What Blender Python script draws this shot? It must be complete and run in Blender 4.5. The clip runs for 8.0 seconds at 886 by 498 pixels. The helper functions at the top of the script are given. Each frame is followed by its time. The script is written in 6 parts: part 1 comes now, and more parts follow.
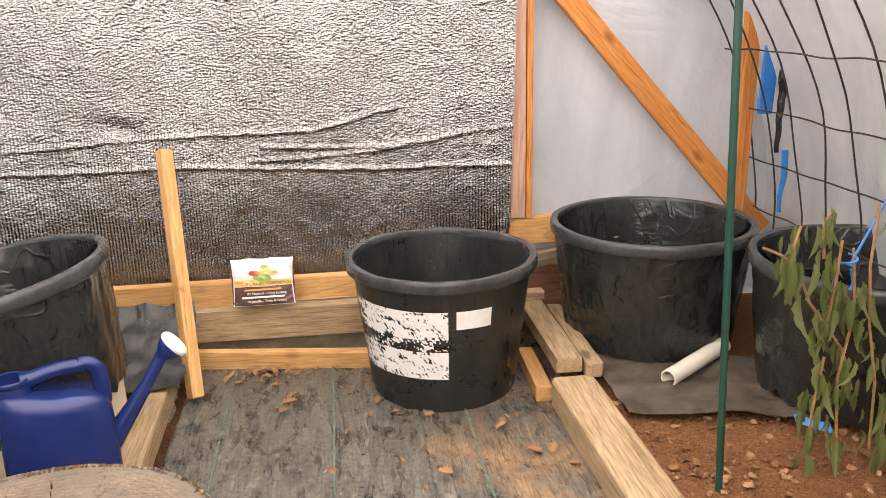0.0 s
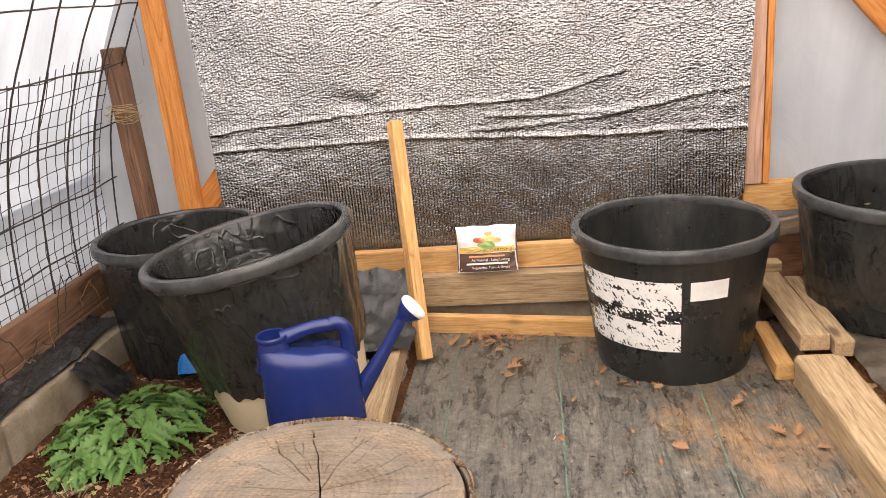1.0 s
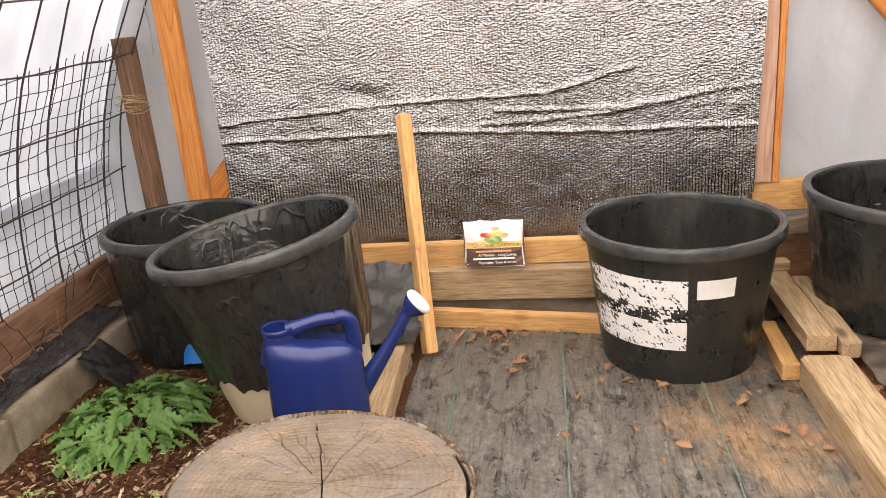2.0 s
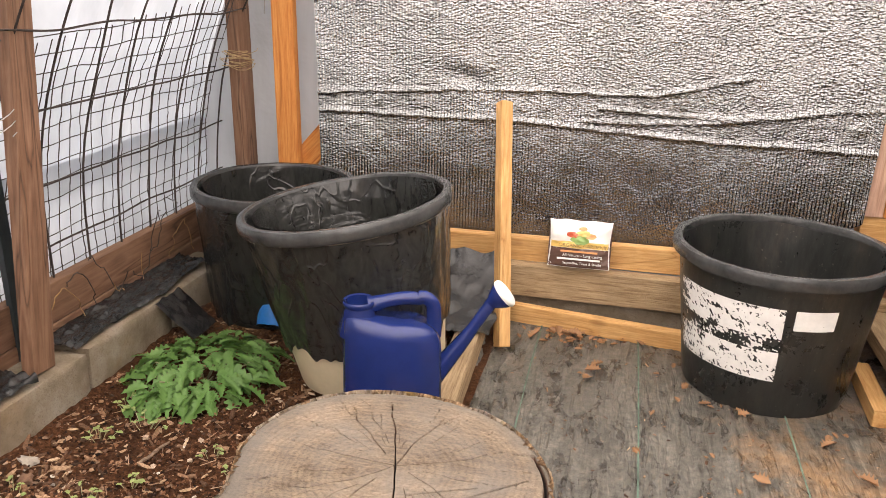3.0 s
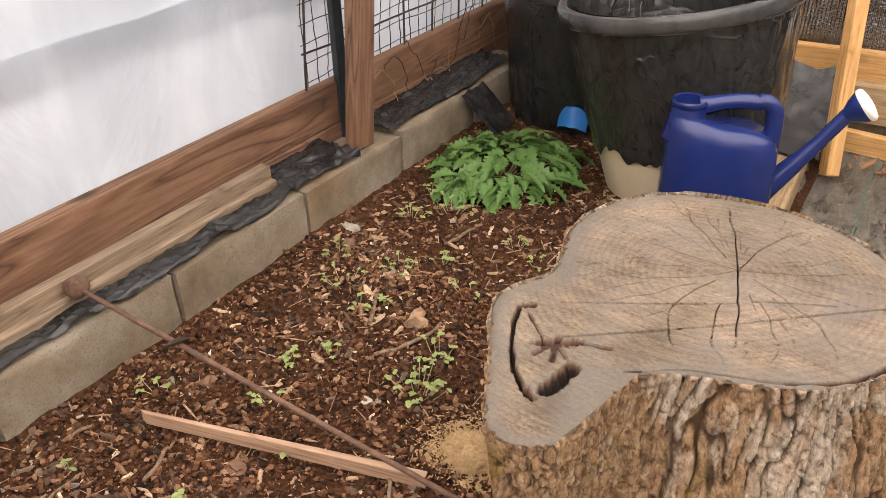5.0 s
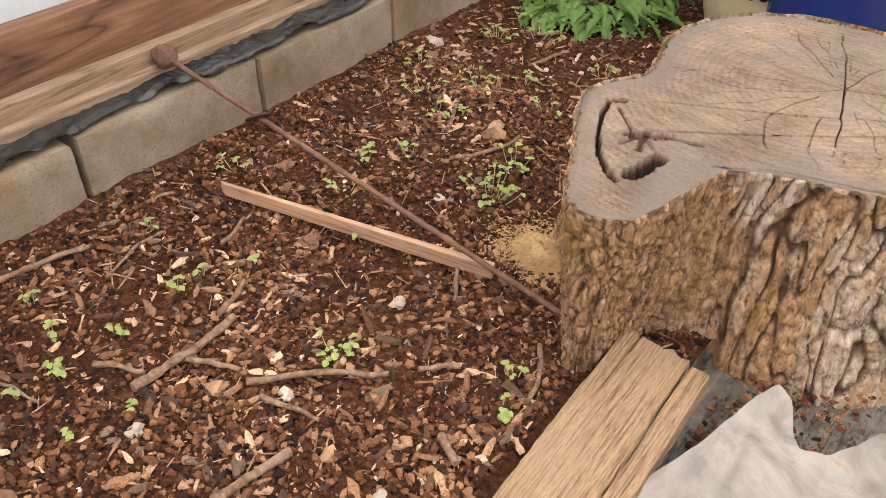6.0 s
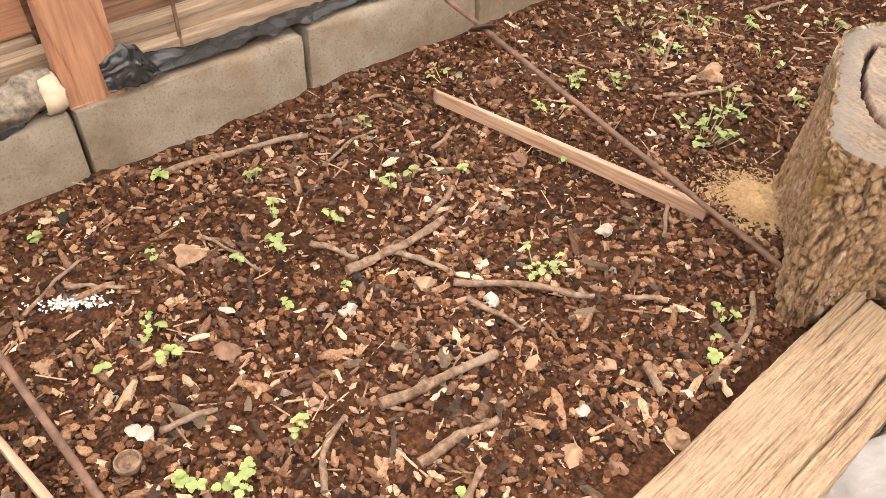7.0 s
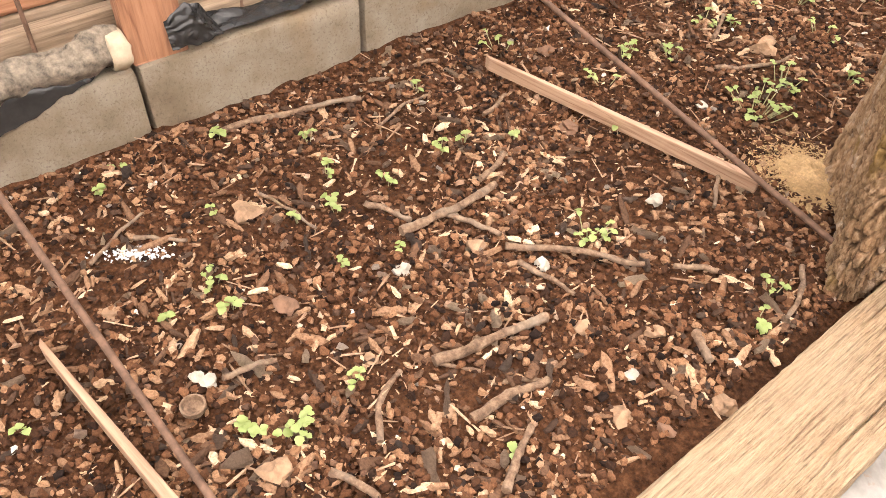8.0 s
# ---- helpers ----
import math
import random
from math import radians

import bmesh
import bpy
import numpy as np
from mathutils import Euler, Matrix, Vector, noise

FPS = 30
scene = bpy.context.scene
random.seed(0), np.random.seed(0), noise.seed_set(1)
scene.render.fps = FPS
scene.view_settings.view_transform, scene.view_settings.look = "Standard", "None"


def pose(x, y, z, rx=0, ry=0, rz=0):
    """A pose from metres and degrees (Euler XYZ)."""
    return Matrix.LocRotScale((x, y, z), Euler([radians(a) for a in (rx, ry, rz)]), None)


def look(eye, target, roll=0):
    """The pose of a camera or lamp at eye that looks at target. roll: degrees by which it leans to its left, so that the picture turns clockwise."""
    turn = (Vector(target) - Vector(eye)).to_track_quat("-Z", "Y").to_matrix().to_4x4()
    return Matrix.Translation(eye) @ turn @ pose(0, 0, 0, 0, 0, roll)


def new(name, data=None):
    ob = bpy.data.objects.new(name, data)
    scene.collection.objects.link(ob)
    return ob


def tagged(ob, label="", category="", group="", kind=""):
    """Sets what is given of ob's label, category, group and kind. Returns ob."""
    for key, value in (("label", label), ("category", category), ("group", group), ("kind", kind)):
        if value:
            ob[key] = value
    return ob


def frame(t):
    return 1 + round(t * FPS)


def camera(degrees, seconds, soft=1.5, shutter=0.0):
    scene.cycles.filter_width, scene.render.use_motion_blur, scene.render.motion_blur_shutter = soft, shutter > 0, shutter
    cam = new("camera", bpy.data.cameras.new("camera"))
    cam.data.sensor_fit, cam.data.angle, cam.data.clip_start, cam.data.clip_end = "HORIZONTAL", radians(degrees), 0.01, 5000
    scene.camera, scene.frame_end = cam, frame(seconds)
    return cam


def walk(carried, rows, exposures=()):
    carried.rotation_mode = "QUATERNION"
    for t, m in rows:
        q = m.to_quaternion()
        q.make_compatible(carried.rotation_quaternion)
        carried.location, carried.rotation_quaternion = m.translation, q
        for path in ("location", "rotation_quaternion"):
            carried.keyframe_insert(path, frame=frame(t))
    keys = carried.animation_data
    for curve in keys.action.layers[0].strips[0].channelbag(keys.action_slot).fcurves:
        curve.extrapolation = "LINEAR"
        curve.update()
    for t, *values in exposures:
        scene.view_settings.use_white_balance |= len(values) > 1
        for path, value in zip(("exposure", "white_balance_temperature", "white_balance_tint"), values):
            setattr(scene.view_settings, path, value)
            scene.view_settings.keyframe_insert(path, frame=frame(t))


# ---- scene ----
cam = camera(58.2, 8.0, soft=0.8)
PATH = [
    (0, (-0.046, -0.065, 1.121), (0.203, 1.834, 0.543), -1.4),
    (0.5, (-0.1, -0.039, 1.128), (-0.105, 1.862, 0.505), -2.3),
    (1, (-0.135, -0.05, 1.122), (-0.379, 1.833, 0.495), -5.5),
    (2.5, (-0.126, -0.037, 1.128), (-0.415, 1.833, 0.482), -4.2),
    (3, (-0.215, -0.016, 1.109), (-0.627, 1.826, 0.447), 1.1),
    (3.5, (-0.318, -0.012, 1.077), (-0.925, 1.683, 0.208), 0.3),
    (4, (-0.375, -0.026, 1.067), (-1.064, 1.611, 0.148), -0.0),
    (4.2, (-0.383, -0.031, 1.052), (-1.106, 1.563, 0.084), -0.1),
    (5.3, (-0.374, -0.025, 0.952), (-1.321, 1.341, -0.16), -1.8),
    (5.4, (-0.368, -0.031, 0.936), (-1.316, 1.297, -0.221), -2.0),
    (5.5, (-0.364, -0.042, 0.919), (-1.298, 1.263, -0.274), -1.4),
    (6, (-0.365, -0.103, 0.868), (-1.297, 1.117, -0.414), 1.4),
    (6.5, (-0.43, -0.184, 0.843), (-1.5, 0.863, -0.484), 0.1),
    (7, (-0.444, -0.221, 0.82), (-1.531, 0.74, -0.557), 2.2),
    (7.5, (-0.446, -0.249, 0.814), (-1.52, 0.659, -0.608), 2.7),
    (8, (-0.45, -0.266, 0.824), (-1.537, 0.615, -0.605), 2.3),
]
walk(cam, [(t, look(eye, target, roll)) for t, eye, target, roll in PATH],
     exposures=[(0.0, 1.90, 7000, 17), (3.0, 1.86, 7000, 17), (4.0, 1.84, 7000, 17), (5.3, 1.78, 7000, 17), (6.0, 1.84, 7000, 17), (6.5, 2.10, 7000, 17), (7.0, 2.32, 7000, 17), (8.0, 2.40, 7000, 17)])

# ---- light ----
world = bpy.data.worlds.new("overcast_sky")
scene.world = world
world.use_nodes = True
_bg = world.node_tree.nodes["Background"]
_sky = world.node_tree.nodes.new("ShaderNodeTexSky")
_sky.sky_type, _sky.sun_disc = "NISHITA", False
_sky.sun_elevation, _sky.sun_rotation = radians(76), radians(-162)
_sky.dust_density, _sky.air_density = 4.0, 1.2
world.node_tree.links.new(_sky.outputs[0], _bg.inputs[0])
_bg.inputs[1].default_value = 0.05
sun = new("sun", bpy.data.lights.new("sun", "SUN"))
sun.data.energy, sun.data.angle, sun.data.color = 7.0, radians(22), (1.0, 0.95, 0.88)
sun.matrix_world = look((-0.5, -1.5, 7.0), (0, 0, 0))


# ---- materials ----
def mat(name):
    m = bpy.data.materials.new(name)
    m.use_nodes = True
    return m, m.node_tree.nodes, m.node_tree.links, m.node_tree.nodes["Principled BSDF"]


def nd(ns, kind, **kw):
    n = ns.new(kind)
    for k, v in kw.items():
        if k in n.inputs:
            n.inputs[k].default_value = v
        else:
            for i in n.inputs:
                if i.name.replace(" ", "_") == k:
                    i.default_value = v
    return n


def ramp(ns, ls, src, stops):
    r = ns.new("ShaderNodeValToRGB")
    while len(r.color_ramp.elements) < len(stops):
        r.color_ramp.elements.new(0.5)
    for e, (p, c) in zip(r.color_ramp.elements, stops):
        e.position, e.color = p, (*c, 1)
    ls.new(src, r.inputs[0])
    return r.outputs[0]


def coords(ns, ls, scale=(1, 1, 1), rnd=True, kind="Object"):
    """Object coordinates, scaled and shifted by the object's own random number."""
    tc = ns.new("ShaderNodeTexCoord")
    mp = ns.new("ShaderNodeMapping")
    mp.inputs["Scale"].default_value = scale
    ls.new(tc.outputs[kind], mp.inputs["Vector"])
    if rnd:
        oi = ns.new("ShaderNodeObjectInfo")
        mu = ns.new("ShaderNodeMath")
        mu.operation = "MULTIPLY"
        mu.inputs[1].default_value = 37.0
        ls.new(oi.outputs["Random"], mu.inputs[0])
        ls.new(mu.outputs[0], mp.inputs["Location"])
    return mp.outputs[0]


def noise_tex(ns, ls, vec, scale, detail=6, rough=0.6, dist=0.0):
    n = nd(ns, "ShaderNodeTexNoise", Scale=scale, Detail=detail, Roughness=rough, Distortion=dist)
    ls.new(vec, n.inputs["Vector"])
    return n.outputs["Fac"]


def bump(ns, ls, bsdf, src, strength, dist=0.005, chain=None):
    b = nd(ns, "ShaderNodeBump", Strength=strength, Distance=dist)
    ls.new(src, b.inputs["Height"])
    if chain:
        ls.new(chain, b.inputs["Normal"])
    ls.new(b.outputs[0], bsdf.inputs["Normal"])
    return b.outputs[0]


def mix(ns, ls, fac, a, b, mode="MIX"):
    m = ns.new("ShaderNodeMix")
    m.data_type, m.blend_type = "RGBA", mode
    for sock, v in ((0, fac), (6, a), (7, b)):
        if isinstance(v, (int, float)):
            m.inputs[sock].default_value = v
        elif isinstance(v, tuple):
            m.inputs[sock].default_value = (*v, 1)
        else:
            ls.new(v, m.inputs[sock])
    return m.outputs[2]


def wood(name, dark, mid, light, axis="x", grain=1.0, rough=0.75, stain=0.35, knots=True, bump_s=0.35, fmix=0.5):
    """Softwood with long grain lines along one local axis, knots and stains."""
    m, ns, ls, b = mat(name)
    k = {"x": (0.12, 1, 1), "y": (1, 0.12, 1), "z": (1, 1, 0.12)}[axis]
    k2 = {"x": (0.06, 1, 1), "y": (1, 0.06, 1), "z": (1, 1, 0.06)}[axis]
    v = coords(ns, ls, tuple(a * 9 * grain for a in k))
    warp = noise_tex(ns, ls, v, 1.0, 3, 0.5, 1.2)
    w = nd(ns, "ShaderNodeMath")
    w.operation = "MULTIPLY"
    w.inputs[1].default_value = 9.0
    ls.new(warp, w.inputs[0])
    fr = ns.new("ShaderNodeMath")
    fr.operation = "PINGPONG"
    fr.inputs[1].default_value = 1.0
    ls.new(w.outputs[0], fr.inputs[0])
    fine = noise_tex(ns, ls, coords(ns, ls, tuple(a * 160 * grain for a in k2)), 1.0, 5, 0.7)
    col = ramp(ns, ls, fr.outputs[0], [(0.0, mid), (0.55, light), (0.88, mid), (1.0, tuple(c * 0.8 for c in dark))])
    col = mix(ns, ls, fmix, col, ramp(ns, ls, fine, [(0.36, dark), (0.5, mid), (0.62, light)]))
    blot = noise_tex(ns, ls, coords(ns, ls, (3, 3, 3)), 1.0, 5, 0.65)
    col = mix(ns, ls, ramp(ns, ls, blot, [(0.42, (0, 0, 0)), (0.7, (stain, stain, stain))]), col, tuple(c * 0.55 for c in dark))
    if knots:
        vo = nd(ns, "ShaderNodeTexVoronoi", Scale=1.0)
        ls.new(coords(ns, ls, tuple(a * 7 for a in {"x": (0.45, 1, 1), "y": (1, 0.45, 1), "z": (1, 1, 0.45)}[axis])), vo.inputs["Vector"])
        col = mix(ns, ls, ramp(ns, ls, vo.outputs["Distance"], [(0.06, (0.85, 0.85, 0.85)), (0.14, (0, 0, 0))]), col, tuple(c * 0.5 for c in dark))
    ls.new(col, b.inputs["Base Color"])
    b.inputs["Roughness"].default_value = rough
    c1 = bump(ns, ls, b, fine, bump_s, 0.0025)
    bump(ns, ls, b, fr.outputs[0], bump_s * 0.4, 0.002, c1)
    return m


FRESH = {a: wood("fresh_pine_" + a, (0.36, 0.16, 0.045), (0.58, 0.31, 0.105), (0.72, 0.45, 0.19), a) for a in "xyz"}
ORANGE = {a: wood("stained_pine_" + a, (0.34, 0.09, 0.015), (0.56, 0.20, 0.042), (0.66, 0.29, 0.075), a, stain=0.15) for a in "xyz"}
BROWN = {a: wood("brown_lumber_" + a, (0.050, 0.023, 0.013), (0.165, 0.080, 0.043), (0.27, 0.150, 0.090), a, grain=0.8, fmix=0.3) for a in "xyz"}
GREY = {a: wood("weathered_lumber_" + a, (0.115, 0.076, 0.047), (0.245, 0.172, 0.112), (0.35, 0.26, 0.18), a) for a in "xyz"}
TAN = {a: wood("treated_beam_" + a, (0.19, 0.115, 0.055), (0.40, 0.275, 0.150), (0.53, 0.39, 0.235), a, grain=1.1, bump_s=0.8, fmix=0.7) for a in "xyz"}
PINK = {a: wood("faded_stud_" + a, (0.36, 0.20, 0.13), (0.50, 0.30, 0.21), (0.58, 0.38, 0.28), a, stain=0.1, knots=False) for a in "xyz"}


def sheet_material(name, fac, lo, hi):
    m, ns, ls, b = mat(name)
    out = ns["Material Output"]
    v = coords(ns, ls, (1, 1, 1), False)
    n = noise_tex(ns, ls, v, 2.2, 5, 0.6, 0.8)
    col = ramp(ns, ls, n, [(0.3, lo), (0.7, hi)])
    w = noise_tex(ns, ls, coords(ns, ls, (6, 6, 1.2), False), 1.0, 4, 0.6, 0.5)
    col = mix(ns, ls, ramp(ns, ls, w, [(0.35, (0, 0, 0)), (0.62, (0.6, 0.6, 0.6))]), col, tuple(c * 0.82 for c in lo))
    b.inputs["Roughness"].default_value = 0.4
    ls.new(col, b.inputs["Base Color"])
    bump(ns, ls, b, n, 0.5, 0.05)
    tr = ns.new("ShaderNodeBsdfTranslucent")
    ls.new(col, tr.inputs[0])
    mx = nd(ns, "ShaderNodeMixShader", Fac=fac)
    ls.new(b.outputs[0], mx.inputs[1])
    ls.new(tr.outputs[0], mx.inputs[2])
    ls.new(mx.outputs[0], out.inputs[0])
    return m


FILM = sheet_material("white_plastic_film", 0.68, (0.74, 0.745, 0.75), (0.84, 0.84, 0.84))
# side and end films: FILM dimmed by darker colour and less translucency
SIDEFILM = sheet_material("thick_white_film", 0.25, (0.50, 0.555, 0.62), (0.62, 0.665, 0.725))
# the right-hand side's shade is put into this sheet's grey
SHADEFILM = sheet_material("greyed_old_film", 0.16, (0.36, 0.37, 0.385), (0.50, 0.51, 0.52))
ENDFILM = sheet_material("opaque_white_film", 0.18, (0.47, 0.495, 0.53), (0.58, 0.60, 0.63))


def plain(name, col, rough=0.5, metal=0.0, var=0.25, scale=12, bump_s=0.2, spec=0.5):
    m, ns, ls, b = mat(name)
    v = coords(ns, ls, (scale, scale, scale))
    n = noise_tex(ns, ls, v, 1.0, 6, 0.65)
    lo, hi = tuple(c * (1 - var) for c in col), tuple(min(1, c * (1 + var)) for c in col)
    ls.new(ramp(ns, ls, n, [(0.3, lo), (0.7, hi)]), b.inputs["Base Color"])
    b.inputs["Roughness"].default_value, b.inputs["Metallic"].default_value = rough, metal
    b.inputs["Specular IOR Level"].default_value = spec
    f = noise_tex(ns, ls, coords(ns, ls, (scale * 9,) * 3), 1.0, 4, 0.6)
    bump(ns, ls, b, f, bump_s, 0.002)
    return m


REDWOOD = {a: wood("reddish_lumber_" + a, (0.20, 0.085, 0.045), (0.36, 0.17, 0.09), (0.46, 0.24, 0.14), a) for a in "xyz"}
def tub_material():
    """Black moulded plastic with scuffs and dried tan dust."""
    m, ns, ls, b = mat("black_tub_plastic")
    scuff = noise_tex(ns, ls, coords(ns, ls, (60, 60, 9)), 1.0, 5, 0.7)
    dust = noise_tex(ns, ls, coords(ns, ls, (7, 7, 5)), 1.0, 7, 0.75, 0.4)
    speck = noise_tex(ns, ls, coords(ns, ls, (90, 90, 90)), 1.0, 3, 0.6)
    col = ramp(ns, ls, scuff, [(0.35, (0.009, 0.010, 0.0095)), (0.7, (0.026, 0.027, 0.025))])
    col = mix(ns, ls, ramp(ns, ls, dust, [(0.53, (0, 0, 0)), (0.74, (0.5, 0.5, 0.5))]), col, (0.085, 0.062, 0.042))
    col = mix(ns, ls, ramp(ns, ls, speck, [(0.66, (0, 0, 0)), (0.74, (0.7, 0.7, 0.7))]), col, (0.13, 0.115, 0.095))
    ls.new(col, b.inputs["Base Color"])
    ls.new(ramp(ns, ls, dust, [(0.4, (0.26, 0.26, 0.26)), (0.7, (0.55, 0.55, 0.55))]), b.inputs["Roughness"])
    bump(ns, ls, b, scuff, 0.15, 0.002)
    return m


TUBMAT = tub_material()
RIMMAT = plain("dusty_rim_plastic", (0.045, 0.046, 0.046), 0.25, var=0.5, scale=14)
def liner_material():
    m, ns, ls, b = mat("black_liner_film")
    v = coords(ns, ls, (6, 6, 9))
    n = noise_tex(ns, ls, v, 1.0, 3, 0.45, 1.0)
    f = noise_tex(ns, ls, coords(ns, ls, (30, 30, 14)), 1.0, 4, 0.6, 1.5)
    ls.new(ramp(ns, ls, f, [(0.3, (0.012, 0.0125, 0.0118)), (0.7, (0.028, 0.0285, 0.0265))]), b.inputs["Base Color"])
    b.inputs["Roughness"].default_value = 0.19
    b.inputs["Specular IOR Level"].default_value = 0.5
    g = noise_tex(ns, ls, coords(ns, ls, (6, 6, 4)), 1.0, 2, 0.5, 0.8)
    ridge = ramp(ns, ls, g, [(0.485, (0, 0, 0)), (0.5, (1, 1, 1)), (0.512, (0, 0, 0)), (0.62, (0, 0, 0)), (0.63, (0.8, 0.8, 0.8)), (0.642, (0, 0, 0))])
    c = bump(ns, ls, b, n, 0.35, 0.02)
    c = bump(ns, ls, b, ridge, 0.45, 0.004, c)
    crk = noise_tex(ns, ls, coords(ns, ls, (16, 16, 60)), 1.0, 3, 0.5, 0.6)
    patch = noise_tex(ns, ls, coords(ns, ls, (4, 4, 3)), 1.0, 2, 0.5)
    both = mix(ns, ls, 1.0, ramp(ns, ls, patch, [(0.50, (0, 0, 0)), (0.64, (1, 1, 1))]), crk, "MULTIPLY")
    bump(ns, ls, b, both, 0.55, 0.012, c)
    return m


BAGMAT = liner_material()
CREAM = plain("cream_plastic", (0.62, 0.53, 0.36), 0.45, var=0.1)
BLUE = plain("blue_can_plastic", (0.009, 0.021, 0.115), 0.24, var=0.2, scale=5, bump_s=0.05)
BLUELIGHT = plain("light_blue_plastic", (0.02, 0.20, 0.58), 0.4, var=0.15)
WHITE = plain("white_plastic", (0.78, 0.77, 0.72), 0.4, var=0.06)
PVC = plain("ivory_pipe_plastic", (0.70, 0.66, 0.56), 0.4, var=0.08)
PAPER = plain("label_paper", (0.78, 0.77, 0.74), 0.7, var=0.08, scale=30)
WIRE = plain("rusty_wire", (0.050, 0.036, 0.030), 0.6, metal=0.4, var=0.5, scale=40)
STEEL = plain("galvanised_wire", (0.35, 0.34, 0.32), 0.45, metal=0.8, var=0.2, scale=40)
DARKSTEEL = plain("dark_painted_steel", (0.02, 0.028, 0.032), 0.5, var=0.4, scale=20)
RUST = plain("rusty_iron", (0.15, 0.085, 0.055), 0.75, metal=0.25, var=0.5, scale=50, bump_s=0.6)
DARKRUST = plain("dark_rust", (0.06, 0.034, 0.024), 0.8, metal=0.2, var=0.5, scale=60, bump_s=0.6)
STRAW = plain("dry_straw", (0.40, 0.28, 0.14), 0.8, var=0.3, scale=60)
GREENPOLE = plain("green_coated_stake", (0.008, 0.052, 0.036), 0.4, var=0.25, scale=30)
THREAD = plain("green_marker_thread", (0.11, 0.185, 0.14), 0.8, var=0.7, scale=40)
OUTSIDE = plain("pale_outside_ground", (0.22, 0.21, 0.18), 0.9)
BAGWHITE = plain("bag_white_print", (0.80, 0.78, 0.74), 0.25, var=0.04, scale=20, bump_s=0.05)
BAGBROWN = plain("bag_brown_print", (0.13, 0.075, 0.06), 0.25, var=0.15, scale=20, bump_s=0.05)
BAGYELLOW = plain("bag_yellow_print", (0.72, 0.48, 0.14), 0.3, var=0.1, scale=20, bump_s=0.05)
BAGORANGE = plain("bag_orange_print", (0.70, 0.30, 0.12), 0.3, var=0.1, scale=20, bump_s=0.05)
BAGRED = plain("bag_red_print", (0.60, 0.12, 0.06), 0.3, var=0.15, scale=20, bump_s=0.05)
BAGGREEN = plain("bag_green_print", (0.25, 0.38, 0.12), 0.3, var=0.2, scale=20, bump_s=0.05)
BAGINK = plain("bag_dark_ink", (0.20, 0.13, 0.05), 0.4, var=0.1)
FLAP = plain("dusty_black_film", (0.024, 0.0235, 0.023), 0.24, var=0.7, scale=14, bump_s=0.7)
DUSTFILM = plain("dusty_ground_film", (0.085, 0.068, 0.05), 0.36, var=0.75, scale=22, bump_s=0.9)
def dirty_sheet():
    m, ns, ls, b = mat("dirty_white_sheet")
    v = coords(ns, ls, (1, 1, 1))
    big = noise_tex(ns, ls, v, 9.0, 5, 0.65, 0.5)
    spot = noise_tex(ns, ls, v, 55.0, 4, 0.6)
    col = ramp(ns, ls, big, [(0.35, (0.13, 0.12, 0.108)), (0.6, (0.26, 0.246, 0.225))])
    col = mix(ns, ls, ramp(ns, ls, spot, [(0.62, (0, 0, 0)), (0.72, (0.8, 0.8, 0.8))]), col, (0.22, 0.14, 0.075))
    ls.new(col, b.inputs["Base Color"])
    b.inputs["Roughness"].default_value = 0.32
    bump(ns, ls, b, big, 0.5, 0.012)
    return m


FABRIC = dirty_sheet()
PERLITE = plain("white_granules", (0.52, 0.51, 0.48), 0.8, var=0.05)
SAWDUST = plain("pale_sawdust", (0.52, 0.345, 0.175), 0.95, var=0.35, scale=160, bump_s=1.0)


def water_material():
    m, ns, ls, b = mat("dark_water")
    b.inputs["Base Color"].default_value = (0.006, 0.008, 0.007, 1)
    b.inputs["Roughness"].default_value = 0.03
    n = noise_tex(ns, ls, coords(ns, ls, (6, 6, 6)), 1.0, 2)
    bump(ns, ls, b, n, 0.03, 0.004)
    return m


WATER = water_material()


def concrete():
    m, ns, ls, b = mat("concrete_block")
    v = coords(ns, ls, (1, 1, 1))
    big = noise_tex(ns, ls, v, 7.0, 6, 0.65)
    fine = noise_tex(ns, ls, v, 210.0, 4, 0.75)
    col = ramp(ns, ls, big, [(0.30, (0.155, 0.112, 0.068)), (0.48, (0.245, 0.195, 0.135)), (0.66, (0.335, 0.290, 0.228))])
    rust = noise_tex(ns, ls, v, 4.0, 4, 0.55, 0.6)
    col = mix(ns, ls, ramp(ns, ls, rust, [(0.58, (0, 0, 0)), (0.74, (0.55, 0.55, 0.55))]), col, (0.25, 0.15, 0.065))
    col = mix(ns, ls, ramp(ns, ls, fine, [(0.36, (0.55, 0.55, 0.55)), (0.46, (0, 0, 0))]), col, (0.12, 0.09, 0.06))
    ls.new(col, b.inputs["Base Color"])
    b.inputs["Roughness"].default_value = 0.92
    c = bump(ns, ls, b, fine, 1.0, 0.004)
    bump(ns, ls, b, big, 0.4, 0.015, c)
    return m


CONC = concrete()


